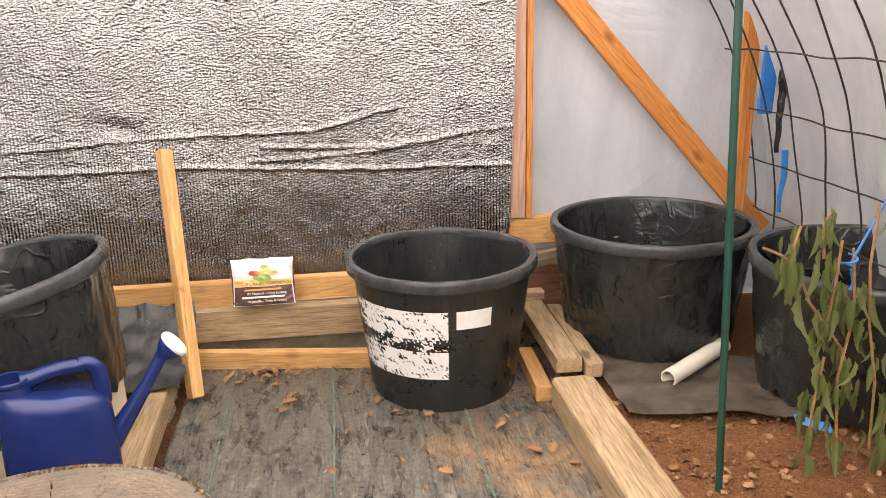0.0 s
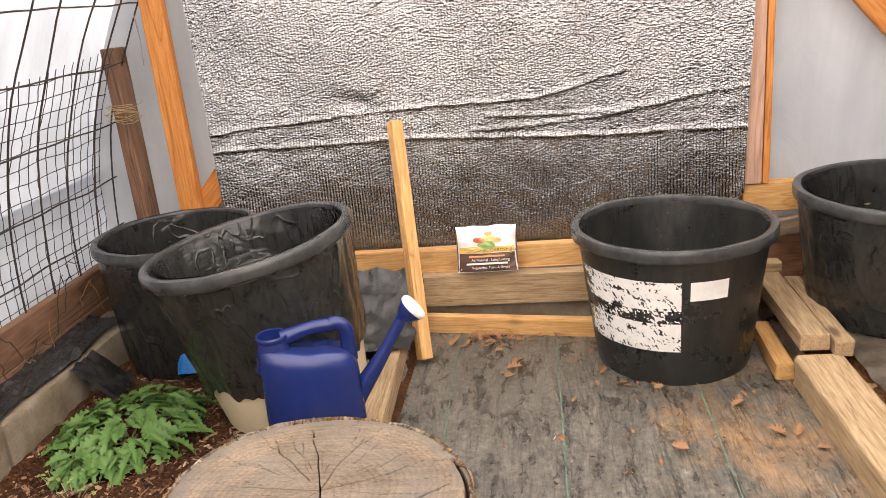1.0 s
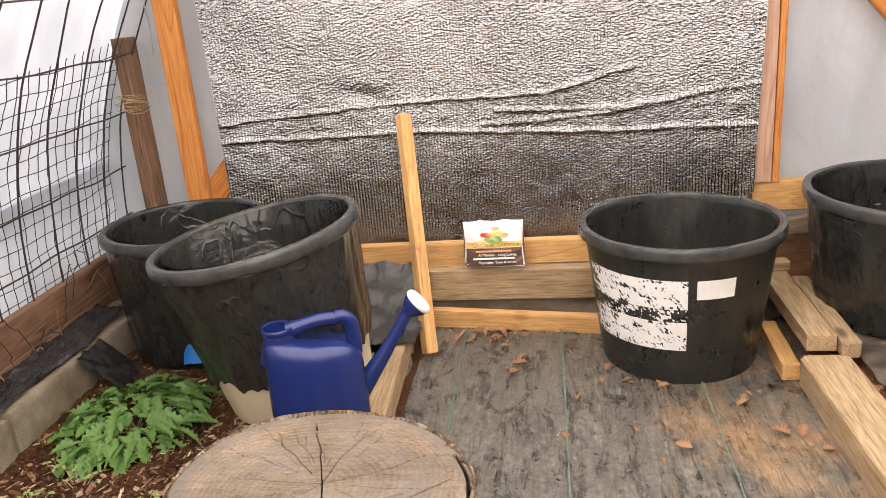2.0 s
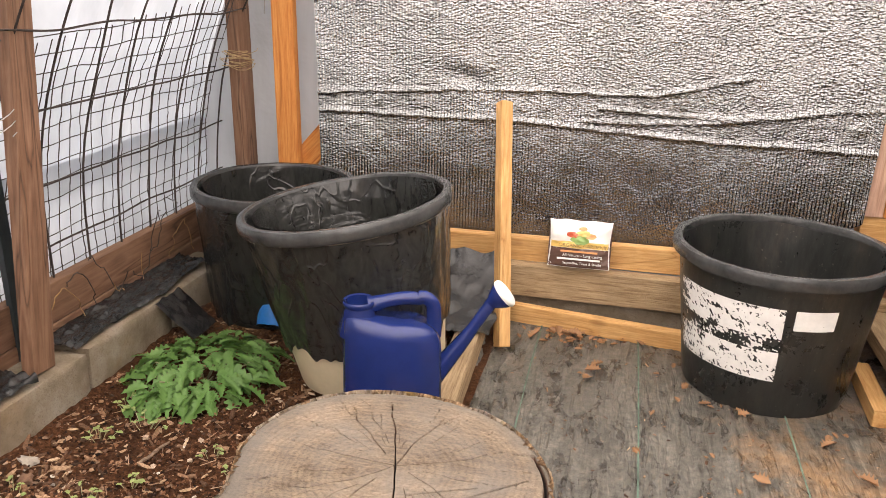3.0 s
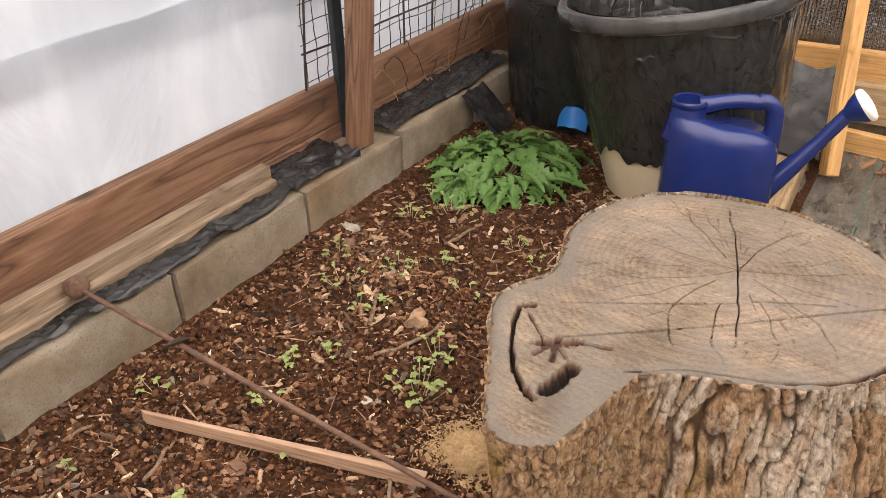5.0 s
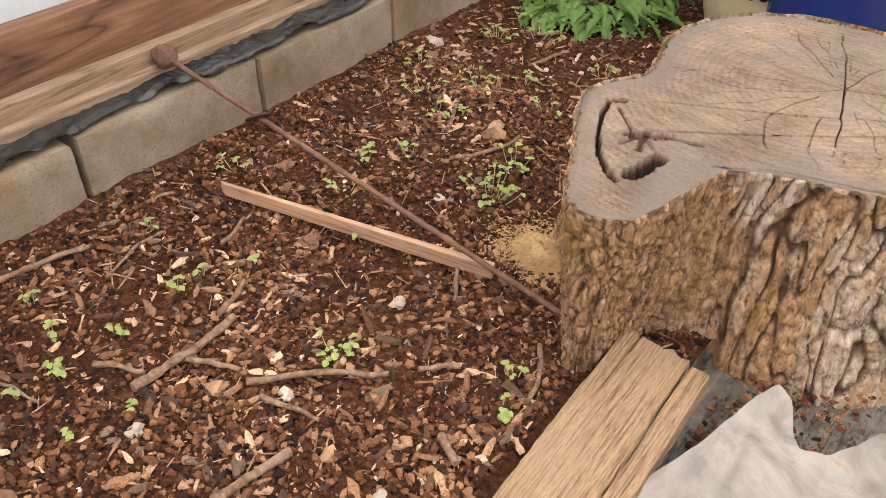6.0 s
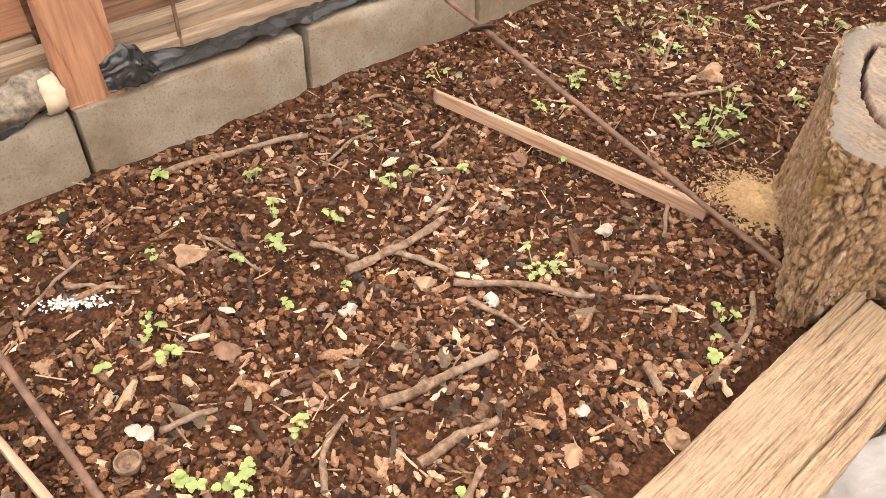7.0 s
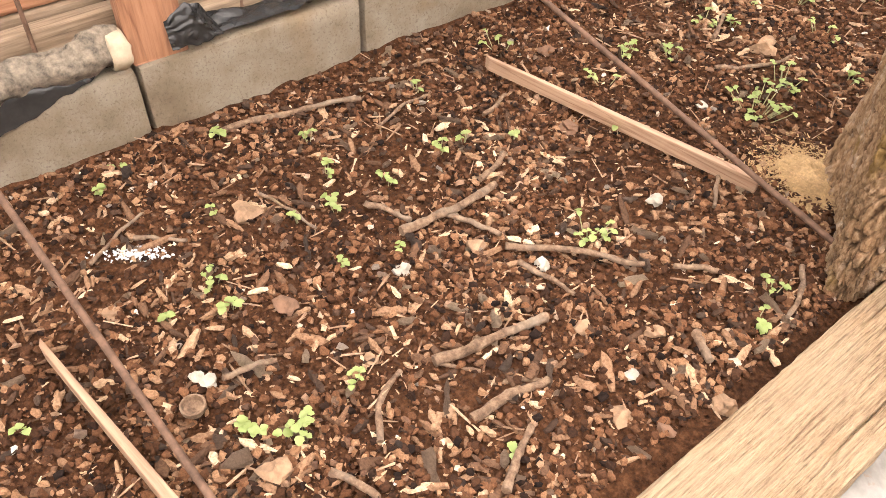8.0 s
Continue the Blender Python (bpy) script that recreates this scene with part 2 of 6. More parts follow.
def soil_material(name, lo, mid, hi):
    m, ns, ls, b = mat(name)
    v = coords(ns, ls, (1, 1, 1), False)
    big = noise_tex(ns, ls, v, 4.0, 5, 0.6)
    grain = noise_tex(ns, ls, v, 90.0, 8, 0.75)
    vo = nd(ns, "ShaderNodeTexVoronoi", Scale=150.0)
    ls.new(v, vo.inputs["Vector"])
    col = ramp(ns, ls, grain, [(0.3, lo), (0.5, mid), (0.72, hi)])
    col = mix(ns, ls, ramp(ns, ls, big, [(0.35, (0, 0, 0)), (0.65, (0.5, 0.5, 0.5))]), col, lo)
    ls.new(col, b.inputs["Base Color"])
    b.inputs["Roughness"].default_value = 0.97
    b.inputs["Specular IOR Level"].default_value = 0.15
    c = bump(ns, ls, b, grain, 1.0, 0.010)
    bump(ns, ls, b, vo.outputs["Distance"], 0.8, 0.006, c)
    return m


SOIL = soil_material("garden_soil", (0.016, 0.006, 0.003), (0.098, 0.040, 0.017), (0.215, 0.098, 0.046))
REDSOIL = soil_material("reddish_soil", (0.15, 0.065, 0.028), (0.26, 0.115, 0.050), (0.36, 0.18, 0.09))


def island_material(name, stops, rough=0.85, streak=(60, 60, 60)):
    """Loose bits: each one takes its own colour, with grain over it."""
    m, ns, ls, b = mat(name)
    g = ns.new("ShaderNodeNewGeometry")
    col = ramp(ns, ls, g.outputs["Random Per Island"], stops)
    v = coords(ns, ls, (1, 1, 1), False)
    n = noise_tex(ns, ls, v, streak[0], 5, 0.7)
    col = mix(ns, ls, 0.7, col, ramp(ns, ls, n, [(0.34, (0.36, 0.31, 0.27)), (0.6, (1.15, 1.15, 1.15))]), "MULTIPLY")
    ls.new(col, b.inputs["Base Color"])
    b.inputs["Roughness"].default_value = rough
    b.inputs["Specular IOR Level"].default_value = 0.25
    bump(ns, ls, b, n, 0.8, 0.003)
    return m


CLODMAT = island_material("soil_crumbs", [(0.0, (0.012, 0.006, 0.004)), (0.45, (0.105, 0.044, 0.020)), (0.8, (0.21, 0.098, 0.048)), (1.0, (0.38, 0.22, 0.125))], 0.97, (380,))
CHIPMAT = island_material("wood_chips", [(0.0, (0.045, 0.025, 0.016)), (0.35, (0.16, 0.085, 0.048)), (0.65, (0.31, 0.18, 0.105)), (0.88, (0.48, 0.32, 0.20)), (1.0, (0.68, 0.52, 0.36))], 0.88, (240,))
PEBBLEMAT = island_material("pebbles", [(0.0, (0.07, 0.036, 0.022)), (0.5, (0.17, 0.090, 0.054)), (0.8, (0.34, 0.215, 0.14)), (0.94, (0.52, 0.41, 0.31)), (1.0, (0.72, 0.67, 0.60))], 0.8, (200,))
TWIGMAT = island_material("twig_bark", [(0.0, (0.24, 0.145, 0.09)), (0.5, (0.36, 0.23, 0.15)), (1.0, (0.48, 0.34, 0.23))], 0.9, (90,))


def stick_material():
    m, ns, ls, b = mat("fallen_stick_bark")
    v = coords(ns, ls, (90, 90, 90))
    n = noise_tex(ns, ls, v, 1.0, 6, 0.7)
    w = noise_tex(ns, ls, coords(ns, ls, (14, 14, 14)), 1.0, 4, 0.6)
    col = ramp(ns, ls, n, [(0.3, (0.065, 0.038, 0.024)), (0.5, (0.18, 0.11, 0.068)), (0.7, (0.33, 0.225, 0.145))])
    col = mix(ns, ls, ramp(ns, ls, w, [(0.5, (0, 0, 0)), (0.7, (0.6, 0.6, 0.6))]), col, (0.28, 0.23, 0.175))
    ls.new(col, b.inputs["Base Color"])
    b.inputs["Roughness"].default_value = 0.92
    bump(ns, ls, b, n, 1.0, 0.004)
    return m


STICK = stick_material()


def leaf_material(name, lo, hi, vein, rough=0.5):
    m, ns, ls, b = mat(name)
    v = coords(ns, ls, (1, 1, 1))
    n = noise_tex(ns, ls, v, 40.0, 5, 0.6)
    oi = ns.new("ShaderNodeObjectInfo")
    col = ramp(ns, ls, n, [(0.3, lo), (0.7, hi)])
    g = ns.new("ShaderNodeNewGeometry")
    col = mix(ns, ls, ramp(ns, ls, g.outputs["Random Per Island"], [(0.0, (0, 0, 0)), (1.0, (0.5, 0.5, 0.5))]), col, vein)
    col = mix(ns, ls, ramp(ns, ls, oi.outputs["Random"], [(0.0, (0, 0, 0)), (1.0, (0.35, 0.35, 0.35))]), col, vein)
    ls.new(col, b.inputs["Base Color"])
    b.inputs["Roughness"].default_value = rough
    bump(ns, ls, b, n, 0.4, 0.003)
    tr = ns.new("ShaderNodeBsdfTranslucent")
    ls.new(col, tr.inputs[0])
    mx = nd(ns, "ShaderNodeMixShader", Fac=0.3)
    ls.new(b.outputs[0], mx.inputs[1])
    ls.new(tr.outputs[0], mx.inputs[2])
    ls.new(mx.outputs[0], ns["Material Output"].inputs[0])
    return m


WEED = leaf_material("weed_leaf", (0.048, 0.135, 0.023), (0.11, 0.25, 0.052), (0.21, 0.36, 0.105))
SPROUT = leaf_material("seedling_leaf", (0.18, 0.265, 0.055), (0.29, 0.375, 0.115), (0.42, 0.475, 0.21))
WILT = leaf_material("wilted_leaf", (0.06, 0.09, 0.018), (0.12, 0.155, 0.04), (0.21, 0.225, 0.08), 0.6)
DRYLEAF = leaf_material("dry_leaf", (0.20, 0.085, 0.034), (0.36, 0.17, 0.072), (0.50, 0.30, 0.16), 0.7)
STEMMAT = plain("pale_stem", (0.32, 0.30, 0.16), 0.6, var=0.3, scale=60)
BROWNSTEM = plain("brown_stem", (0.30, 0.17, 0.07), 0.7, var=0.35, scale=60)


def cloth_material():
    m, ns, ls, b = mat("black_ground_cover")
    v = coords(ns, ls, (1, 1, 1), False)
    streak = noise_tex(ns, ls, coords(ns, ls, (24, 9, 24), False), 1.0, 7, 0.66, 0.5)
    dust = noise_tex(ns, ls, v, 3.2, 7, 0.72, 0.4)
    crease = noise_tex(ns, ls, coords(ns, ls, (60, 9, 60), False), 1.0, 3, 0.5, 0.9)
    spots = noise_tex(ns, ls, v, 55.0, 6, 0.75)
    col = ramp(ns, ls, streak, [(0.30, (0.040, 0.038, 0.034)), (0.45, (0.095, 0.089, 0.077)), (0.58, (0.135, 0.126, 0.108)), (0.72, (0.21, 0.194, 0.163))])
    col = mix(ns, ls, 0.85, col, ramp(ns, ls, spots, [(0.36, (0.35, 0.33, 0.31)), (0.5, (0.95, 0.95, 0.95)), (0.66, (1.7, 1.65, 1.55))]), "MULTIPLY")
    tan = ramp(ns, ls, spots, [(0.3, (0.19, 0.115, 0.062)), (0.7, (0.46, 0.28, 0.145))])
    sep = ns.new("ShaderNodeSeparateXYZ")
    ls.new(v, sep.inputs[0])
    side = nd(ns, "ShaderNodeMapRange")
    side.inputs[1].default_value, side.inputs[2].default_value, side.inputs[3].default_value, side.inputs[4].default_value = -0.15, 0.40, -0.10, 0.14
    ls.new(sep.outputs[0], side.inputs[0])
    add = ns.new("ShaderNodeMath")
    ls.new(dust, add.inputs[0])
    ls.new(side.outputs[0], add.inputs[1])
    col = mix(ns, ls, ramp(ns, ls, add.outputs[0], [(0.54, (0, 0, 0)), (0.72, (0.8, 0.8, 0.8))]), col, tan)
    ls.new(col, b.inputs["Base Color"])
    ls.new(ramp(ns, ls, streak, [(0.3, (0.20, 0.20, 0.20)), (0.7, (0.42, 0.42, 0.42))]), b.inputs["Roughness"])
    b.inputs["Specular IOR Level"].default_value = 0.7
    c = bump(ns, ls, b, streak, 0.7, 0.012)
    c = bump(ns, ls, b, crease, 0.9, 0.010, c)
    wv = nd(ns, "ShaderNodeTexWave", Scale=130.0, Distortion=0.6)
    ls.new(v, wv.inputs["Vector"])
    c = bump(ns, ls, b, wv.outputs["Fac"], 0.2, 0.0012, c)
    bump(ns, ls, b, spots, 0.35, 0.003, c)
    return m


CLOTH = cloth_material()


def stump_top_material():
    m, ns, ls, b = mat("sawn_stump_wood")
    v = coords(ns, ls, (1, 1, 0.02), False)
    w = nd(ns, "ShaderNodeTexNoise", Scale=3.0, Detail=3.0)
    ls.new(v, w.inputs["Vector"])
    off = mix(ns, ls, 0.06, v, w.outputs["Color"], "ADD")
    rings = nd(ns, "ShaderNodeTexWave", Scale=26.0, Distortion=2.5, Detail=3.0)
    rings.wave_type, rings.rings_direction = "RINGS", "SPHERICAL"
    rings.inputs["Detail Scale"].default_value = 3.0
    ls.new(off, rings.inputs["Vector"])
    big = noise_tex(ns, ls, v, 5.0, 6, 0.65)
    fine = noise_tex(ns, ls, coords(ns, ls, (150, 230, 60), False), 1.0, 6, 0.75)
    saw = noise_tex(ns, ls, coords(ns, ls, (9, 70, 9), False), 1.0, 5, 0.65, 0.6)
    col = ramp(ns, ls, big, [(0.32, (0.115, 0.086, 0.058)), (0.48, (0.215, 0.160, 0.108)), (0.64, (0.36, 0.270, 0.182))])
    col = mix(ns, ls, 0.30, col, ramp(ns, ls, rings.outputs["Fac"], [(0.0, (0.45, 0.41, 0.37)), (0.6, (1.08, 1.08, 1.08))]), "MULTIPLY")
    col = mix(ns, ls, 0.65, col, ramp(ns, ls, fine, [(0.34, (0.26, 0.23, 0.20)), (0.56, (1.15, 1.15, 1.15))]), "MULTIPLY")
    col = mix(ns, ls, 0.55, col, ramp(ns, ls, saw, [(0.35, (0.45, 0.42, 0.40)), (0.6, (1.1, 1.1, 1.1))]), "MULTIPLY")
    gr = noise_tex(ns, ls, v, 9.0, 5, 0.6)
    col = mix(ns, ls, ramp(ns, ls, gr, [(0.38, (0, 0, 0)), (0.68, (0.8, 0.8, 0.8))]), col, (0.145, 0.128, 0.112))
    sap = ns.new("ShaderNodeAttribute")
    sap.attribute_name = "sapwood"
    col = mix(ns, ls, ramp(ns, ls, sap.outputs["Fac"], [(0.25, (0, 0, 0)), (0.75, (0.72, 0.72, 0.72))]), col, mix(ns, ls, fine, (0.075, 0.063, 0.052), (0.215, 0.185, 0.152)))
    # the "rot" attribute carries rotten wood and cracks; crack shade is painted near-black
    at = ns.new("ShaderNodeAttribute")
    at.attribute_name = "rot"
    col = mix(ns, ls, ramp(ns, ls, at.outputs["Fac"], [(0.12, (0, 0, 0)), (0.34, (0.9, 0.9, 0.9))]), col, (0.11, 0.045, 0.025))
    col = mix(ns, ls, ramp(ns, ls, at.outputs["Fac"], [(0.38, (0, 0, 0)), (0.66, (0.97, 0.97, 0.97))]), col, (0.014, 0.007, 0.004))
    ls.new(col, b.inputs["Base Color"])
    b.inputs["Roughness"].default_value = 0.88
    c = bump(ns, ls, b, fine, 0.9, 0.003)
    c = bump(ns, ls, b, saw, 0.5, 0.004, c)
    bump(ns, ls, b, rings.outputs["Fac"], 0.06, 0.002, c)
    return m


STUMPTOP = stump_top_material()


def bark_material():
    """Oak bark: pale grey plates with lichen over rusty brown, with shade painted dark into the furrows between the
    plates.
    """
    m, ns, ls, b = mat("oak_bark")
    v = coords(ns, ls, (1, 1, 0.5), False)
    n = noise_tex(ns, ls, v, 95.0, 7, 0.75)
    big = noise_tex(ns, ls, v, 7.0, 4, 0.6)
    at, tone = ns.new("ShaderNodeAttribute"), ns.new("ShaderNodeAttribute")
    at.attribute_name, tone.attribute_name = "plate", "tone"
    base = ramp(ns, ls, n, [(0.3, (0.18, 0.100, 0.050)), (0.5, (0.39, 0.245, 0.135)), (0.7, (0.57, 0.40, 0.25))])
    pale = ramp(ns, ls, n, [(0.3, (0.27, 0.205, 0.15)), (0.5, (0.50, 0.42, 0.335)), (0.7, (0.72, 0.64, 0.55))])
    pick = mix(ns, ls, 0.42, mix(ns, ls, 0.35, big, noise_tex(ns, ls, v, 30.0, 5, 0.65)), tone.outputs["Fac"])
    col = mix(ns, ls, ramp(ns, ls, pick, [(0.36, (0.05, 0.05, 0.05)), (0.54, (0.92, 0.92, 0.92))]), base, pale)
    moss = noise_tex(ns, ls, v, 13.0, 5, 0.65)
    col = mix(ns, ls, ramp(ns, ls, moss, [(0.58, (0, 0, 0)), (0.66, (0.65, 0.65, 0.65))]), col, (0.27, 0.175, 0.045))
    fis = noise_tex(ns, ls, coords(ns, ls, (150, 150, 45), False), 1.0, 6, 0.7, 0.7)
    col = mix(ns, ls, 0.8, col, ramp(ns, ls, fis, [(0.34, (0.30, 0.24, 0.19)), (0.45, (0.9, 0.88, 0.86)), (0.62, (1.2, 1.2, 1.2))]), "MULTIPLY")
    # furrow shade goes into the colour, following the plates' own relief
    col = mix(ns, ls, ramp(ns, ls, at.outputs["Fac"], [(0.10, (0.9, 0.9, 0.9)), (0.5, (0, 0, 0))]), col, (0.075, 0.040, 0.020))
    ls.new(col, b.inputs["Base Color"])
    b.inputs["Roughness"].default_value = 0.95
    b.inputs["Specular IOR Level"].default_value = 0.2
    c = bump(ns, ls, b, fis, 0.8, 0.007)
    bump(ns, ls, b, n, 0.9, 0.006, c)
    return m


BARK = bark_material()
REDSTONE = island_material("bed_stones", [(0.0, (0.14, 0.065, 0.03)), (0.6, (0.27, 0.13, 0.06)), (1.0, (0.40, 0.24, 0.13))], 0.95, (70,))


def foil_material():
    m, ns, ls, b = mat("silver_bubble_foil")
    v = coords(ns, ls, (1, 1, 1), False)
    b.inputs["Metallic"].default_value = 1.0
    dirt = noise_tex(ns, ls, v, 5.0, 5, 0.6)
    ls.new(ramp(ns, ls, dirt, [(0.3, (0.35, 0.349, 0.348)), (0.7, (0.49, 0.489, 0.488))]), b.inputs["Base Color"])
    b.inputs["Roughness"].default_value = 0.05
    # slanting crinkle, strongest on the upper part; long ribs on the lower part
    tc = ns.new("ShaderNodeTexCoord")
    mp = ns.new("ShaderNodeMapping")
    mp.inputs["Rotation"].default_value = (0, radians(28), 0)
    mp.inputs["Scale"].default_value = (88, 88, 160)
    ls.new(tc.outputs["Object"], mp.inputs["Vector"])
    crinkle = noise_tex(ns, ls, mp.outputs[0], 1.0, 2, 0.45, 0.3)
    ribs = nd(ns, "ShaderNodeTexWave", Scale=30.0, Distortion=1.0, Detail=3.0)
    ribs.bands_direction = "X"
    ribs.inputs["Detail Scale"].default_value = 1.6
    ls.new(v, ribs.inputs["Vector"])
    sp = ns.new("ShaderNodeSeparateXYZ")
    ls.new(v, sp.inputs[0])

    def by_height(src, lo, hi):
        mr = nd(ns, "ShaderNodeMapRange")
        mr.inputs[1].default_value, mr.inputs[2].default_value, mr.inputs[3].default_value, mr.inputs[4].default_value = 0.45, 0.80, lo, hi
        ls.new(sp.outputs[2], mr.inputs[0])
        ml = ns.new("ShaderNodeMath")
        ml.operation = "MULTIPLY"
        ls.new(src, ml.inputs[0])
        ls.new(mr.outputs[0], ml.inputs[1])
        return ml.outputs[0]

    c = bump(ns, ls, b, by_height(crinkle, 0.35, 1.0), 0.95, 0.0115)
    c = bump(ns, ls, b, by_height(ribs.outputs["Fac"], 1.0, 0.6), 0.7, 0.0045, c)
    bump(ns, ls, b, noise_tex(ns, ls, v, 16.0, 3, 0.5, 0.5), 0.35, 0.02, c)
    return m


FOIL = foil_material()


# ---- helpers for building ----
def link_mesh(name, bm, material, smooth=False):
    me = bpy.data.meshes.new(name)
    bm.normal_update()
    bm.to_mesh(me)
    bm.free()
    if smooth:
        me.polygons.foreach_set("use_smooth", [True] * len(me.polygons))
        me.set_sharp_from_angle(angle=radians(48))
    for m in (material if isinstance(material, (list, tuple)) else [material]):
        me.materials.append(m)
    return new(name, me)


def part(name, bm, material, parent, label="", smooth=False):
    ob = link_mesh(name, bm, material, smooth)
    ob.parent = parent
    if label:
        ob["label"] = label
    return ob


def empty(name, m=None, **tags):
    ob = new(name)
    ob.empty_display_size = 0.05
    if m is not None:
        ob.matrix_world = m
    return tagged(ob, **tags)


def box(bm, lo, hi, bev=0.003, m=None, jag=0.0):
    """A bevelled box between two corners."""
    c = [(a + b) / 2 for a, b in zip(lo, hi)]
    d = [abs(b - a) for a, b in zip(lo, hi)]
    g = bmesh.ops.create_cube(bm, size=1, matrix=Matrix.Translation(c) @ Matrix.Diagonal((*d, 1)))
    vs = g["verts"]
    if bev:
        es = list({e for v in vs for e in v.link_edges})
        r = bmesh.ops.bevel(bm, geom=es, offset=min(bev, min(d) * 0.3), segments=2, profile=0.6, affect="EDGES")
        vs = list({v for f in r["faces"] for v in f.verts} | {v for v in vs if v.is_valid})
    if jag:
        for v in vs:
            v.co += Vector([random.uniform(-jag, jag) for _ in range(3)])
    if m is not None:
        bmesh.ops.transform(bm, matrix=m, verts=vs)
    return vs


def lathe(bm, prof, n=64, wob=None, close=False):
    """Turns a profile of (radius, height) about z."""
    rings = []
    for k, (r, z) in enumerate(prof):
        ring = []
        for i in range(n):
            a = 2 * math.pi * i / n
            dr, dz = wob(a, k, r, z) if wob else (0, 0)
            ring.append(bm.verts.new(((r + dr) * math.cos(a), (r + dr) * math.sin(a), z + dz)))
        rings.append(ring)
    for a, b in zip(rings, rings[1:]):
        for i in range(n):
            j = (i + 1) % n
            bm.faces.new((a[i], a[j], b[j], b[i]))
    if close:
        bm.faces.new(rings[-1])
    return rings


def tube(bm, pts, r, n=8, caps=True, rfun=None):
    """A round bar along a list of points."""
    pts = [Vector(p) for p in pts]
    rings, up = [], Vector((0.13, 0.21, 0.97))
    for i, p in enumerate(pts):
        d = (pts[min(i + 1, len(pts) - 1)] - pts[max(i - 1, 0)]).normalized()
        s = d.cross(up)
        if s.length < 0.1:
            s = d.cross(Vector((1, 0.1, 0)))
        s.normalize()
        t = s.cross(d)
        rr = rfun(i / (len(pts) - 1)) if rfun else r
        rings.append([bm.verts.new(p + s * rr * math.cos(2 * math.pi * k / n) + t * rr * math.sin(2 * math.pi * k / n)) for k in range(n)])
    for a, b in zip(rings, rings[1:]):
        for k in range(n):
            bm.faces.new((a[k], a[(k + 1) % n], b[(k + 1) % n], b[k]))
    if caps:
        bm.faces.new(rings[0][::-1])
        bm.faces.new(rings[-1])
    return rings


def n3(x, y, z=0.0):
    return noise.noise(Vector((x, y, z)))


def timber(name, size, m, material, kind="", jag=0.0015, bev=0.004, **tags):
    """A sawn length of lumber, centred on its pose."""
    bm = bmesh.new()
    box(bm, [-s / 2 for s in size], [s / 2 for s in size], bev, jag=jag)
    ob = link_mesh(name, bm, material)
    ob.matrix_world = m
    return tagged(ob, kind=kind, **tags)

# ---- large structure ----
FLOOR, BED = -0.025, 0.05
WALL = 2.62
HC, HR = (-0.10, 0.30), 1.60


def sheet(name, nu, nv, f, material, smooth=True, **tags):
    """A grid mesh whose points come from a function of two numbers from 0 to 1."""
    vs = [f(i / nu, j / nv) for j in range(nv + 1) for i in range(nu + 1)]
    w = nu + 1
    fs = [(j * w + i, j * w + i + 1, j * w + w + i + 1, j * w + w + i) for j in range(nv) for i in range(nu)]
    me = bpy.data.meshes.new(name)
    me.from_pydata(vs, [], fs)
    if smooth:
        me.polygons.foreach_set("use_smooth", [True] * len(me.polygons))
    me.materials.append(material)
    return tagged(new(name, me), **tags)


def soil_height(x, y):
    h = 0.010 * n3(x * 3.1, y * 3.1, 1) + 0.007 * n3(x * 9, y * 9, 2) + 0.006 * n3(x * 26, y * 26, 3) + 0.004 * n3(x * 60, y * 60, 4)
    return h + 0.03 * max(0.0, 1 - abs(x + 1.54) / 0.08)


sheet("ground", 190, 420, lambda u, v: (-1.58 + 1.03 * u, -4.3 + 7.0 * v ** 0.75, soil_height(-1.58 + 1.03 * u, -4.3 + 7.0 * v ** 0.75)),
      SOIL, label="dark brown crumbly soil of the bed", category="soil", kind="structure")
sheet("ground_bed_far", 90, 150, lambda u, v: (0.60 + 1.2 * u, -4.3 + 7.0 * v, BED - 0.02 + soil_height(0.60 + 1.2 * u, -4.3 + 7.0 * v)),
      REDSOIL, label="reddish brown stony soil of the second bed", category="soil", kind="structure")


def cover_point(u, v):
    x, y = -0.60 + 1.24 * u, -4.28 + 6.86 * v
    z = FLOOR + 0.006 * n3(x * 4, y * 1.3, 3) + 0.0035 * n3(x * 22, y * 4, 4)
    z += 0.0055 * max(0.0, 1 - abs(n3(x * 17 + 0.6 * n3(y * 3, x * 2, 6), y * 1.6, 5)) * 5) * max(0.0, 0.4 + n3(x * 5, y * 5, 2)) + 0.0022 * abs(n3(x * 60, y * 14, 5))
    z += 0.009 * max(0, 1 - abs(x - 0.14 + 0.02 * n3(y * 2, 0, 9)) / 0.012)
    z += 0.05 * max(0.0, (x - 0.56) / 0.08) + 0.03 * max(0.0, (-0.54 - x) / 0.06)
    return x, y, z


cover = sheet("ground_cover_fabric", 290, 620, lambda u, v: cover_point(u, v ** 0.55), CLOTH, label="dusty black woven ground cover along the path", category="ground cover", kind="structure")
for k, x in enumerate((-0.415, -0.10, 0.285)):
    o = sheet("marker_thread", 3, 160, lambda u, v: (x + 0.0036 * (u - 0.5) + 0.006 * n3(v * 7, k, 1) - 0.004 * v,
              -2.1 + 4.55 * v, cover_point((x + 0.60) / 1.24, (2.18 + 4.55 * v) / 6.86)[2] + 0.0075), THREAD)
    o.parent = cover


def hoop(a, r=HR):
    return HC[0] - r * math.cos(a), HC[1] + r * math.sin(a)


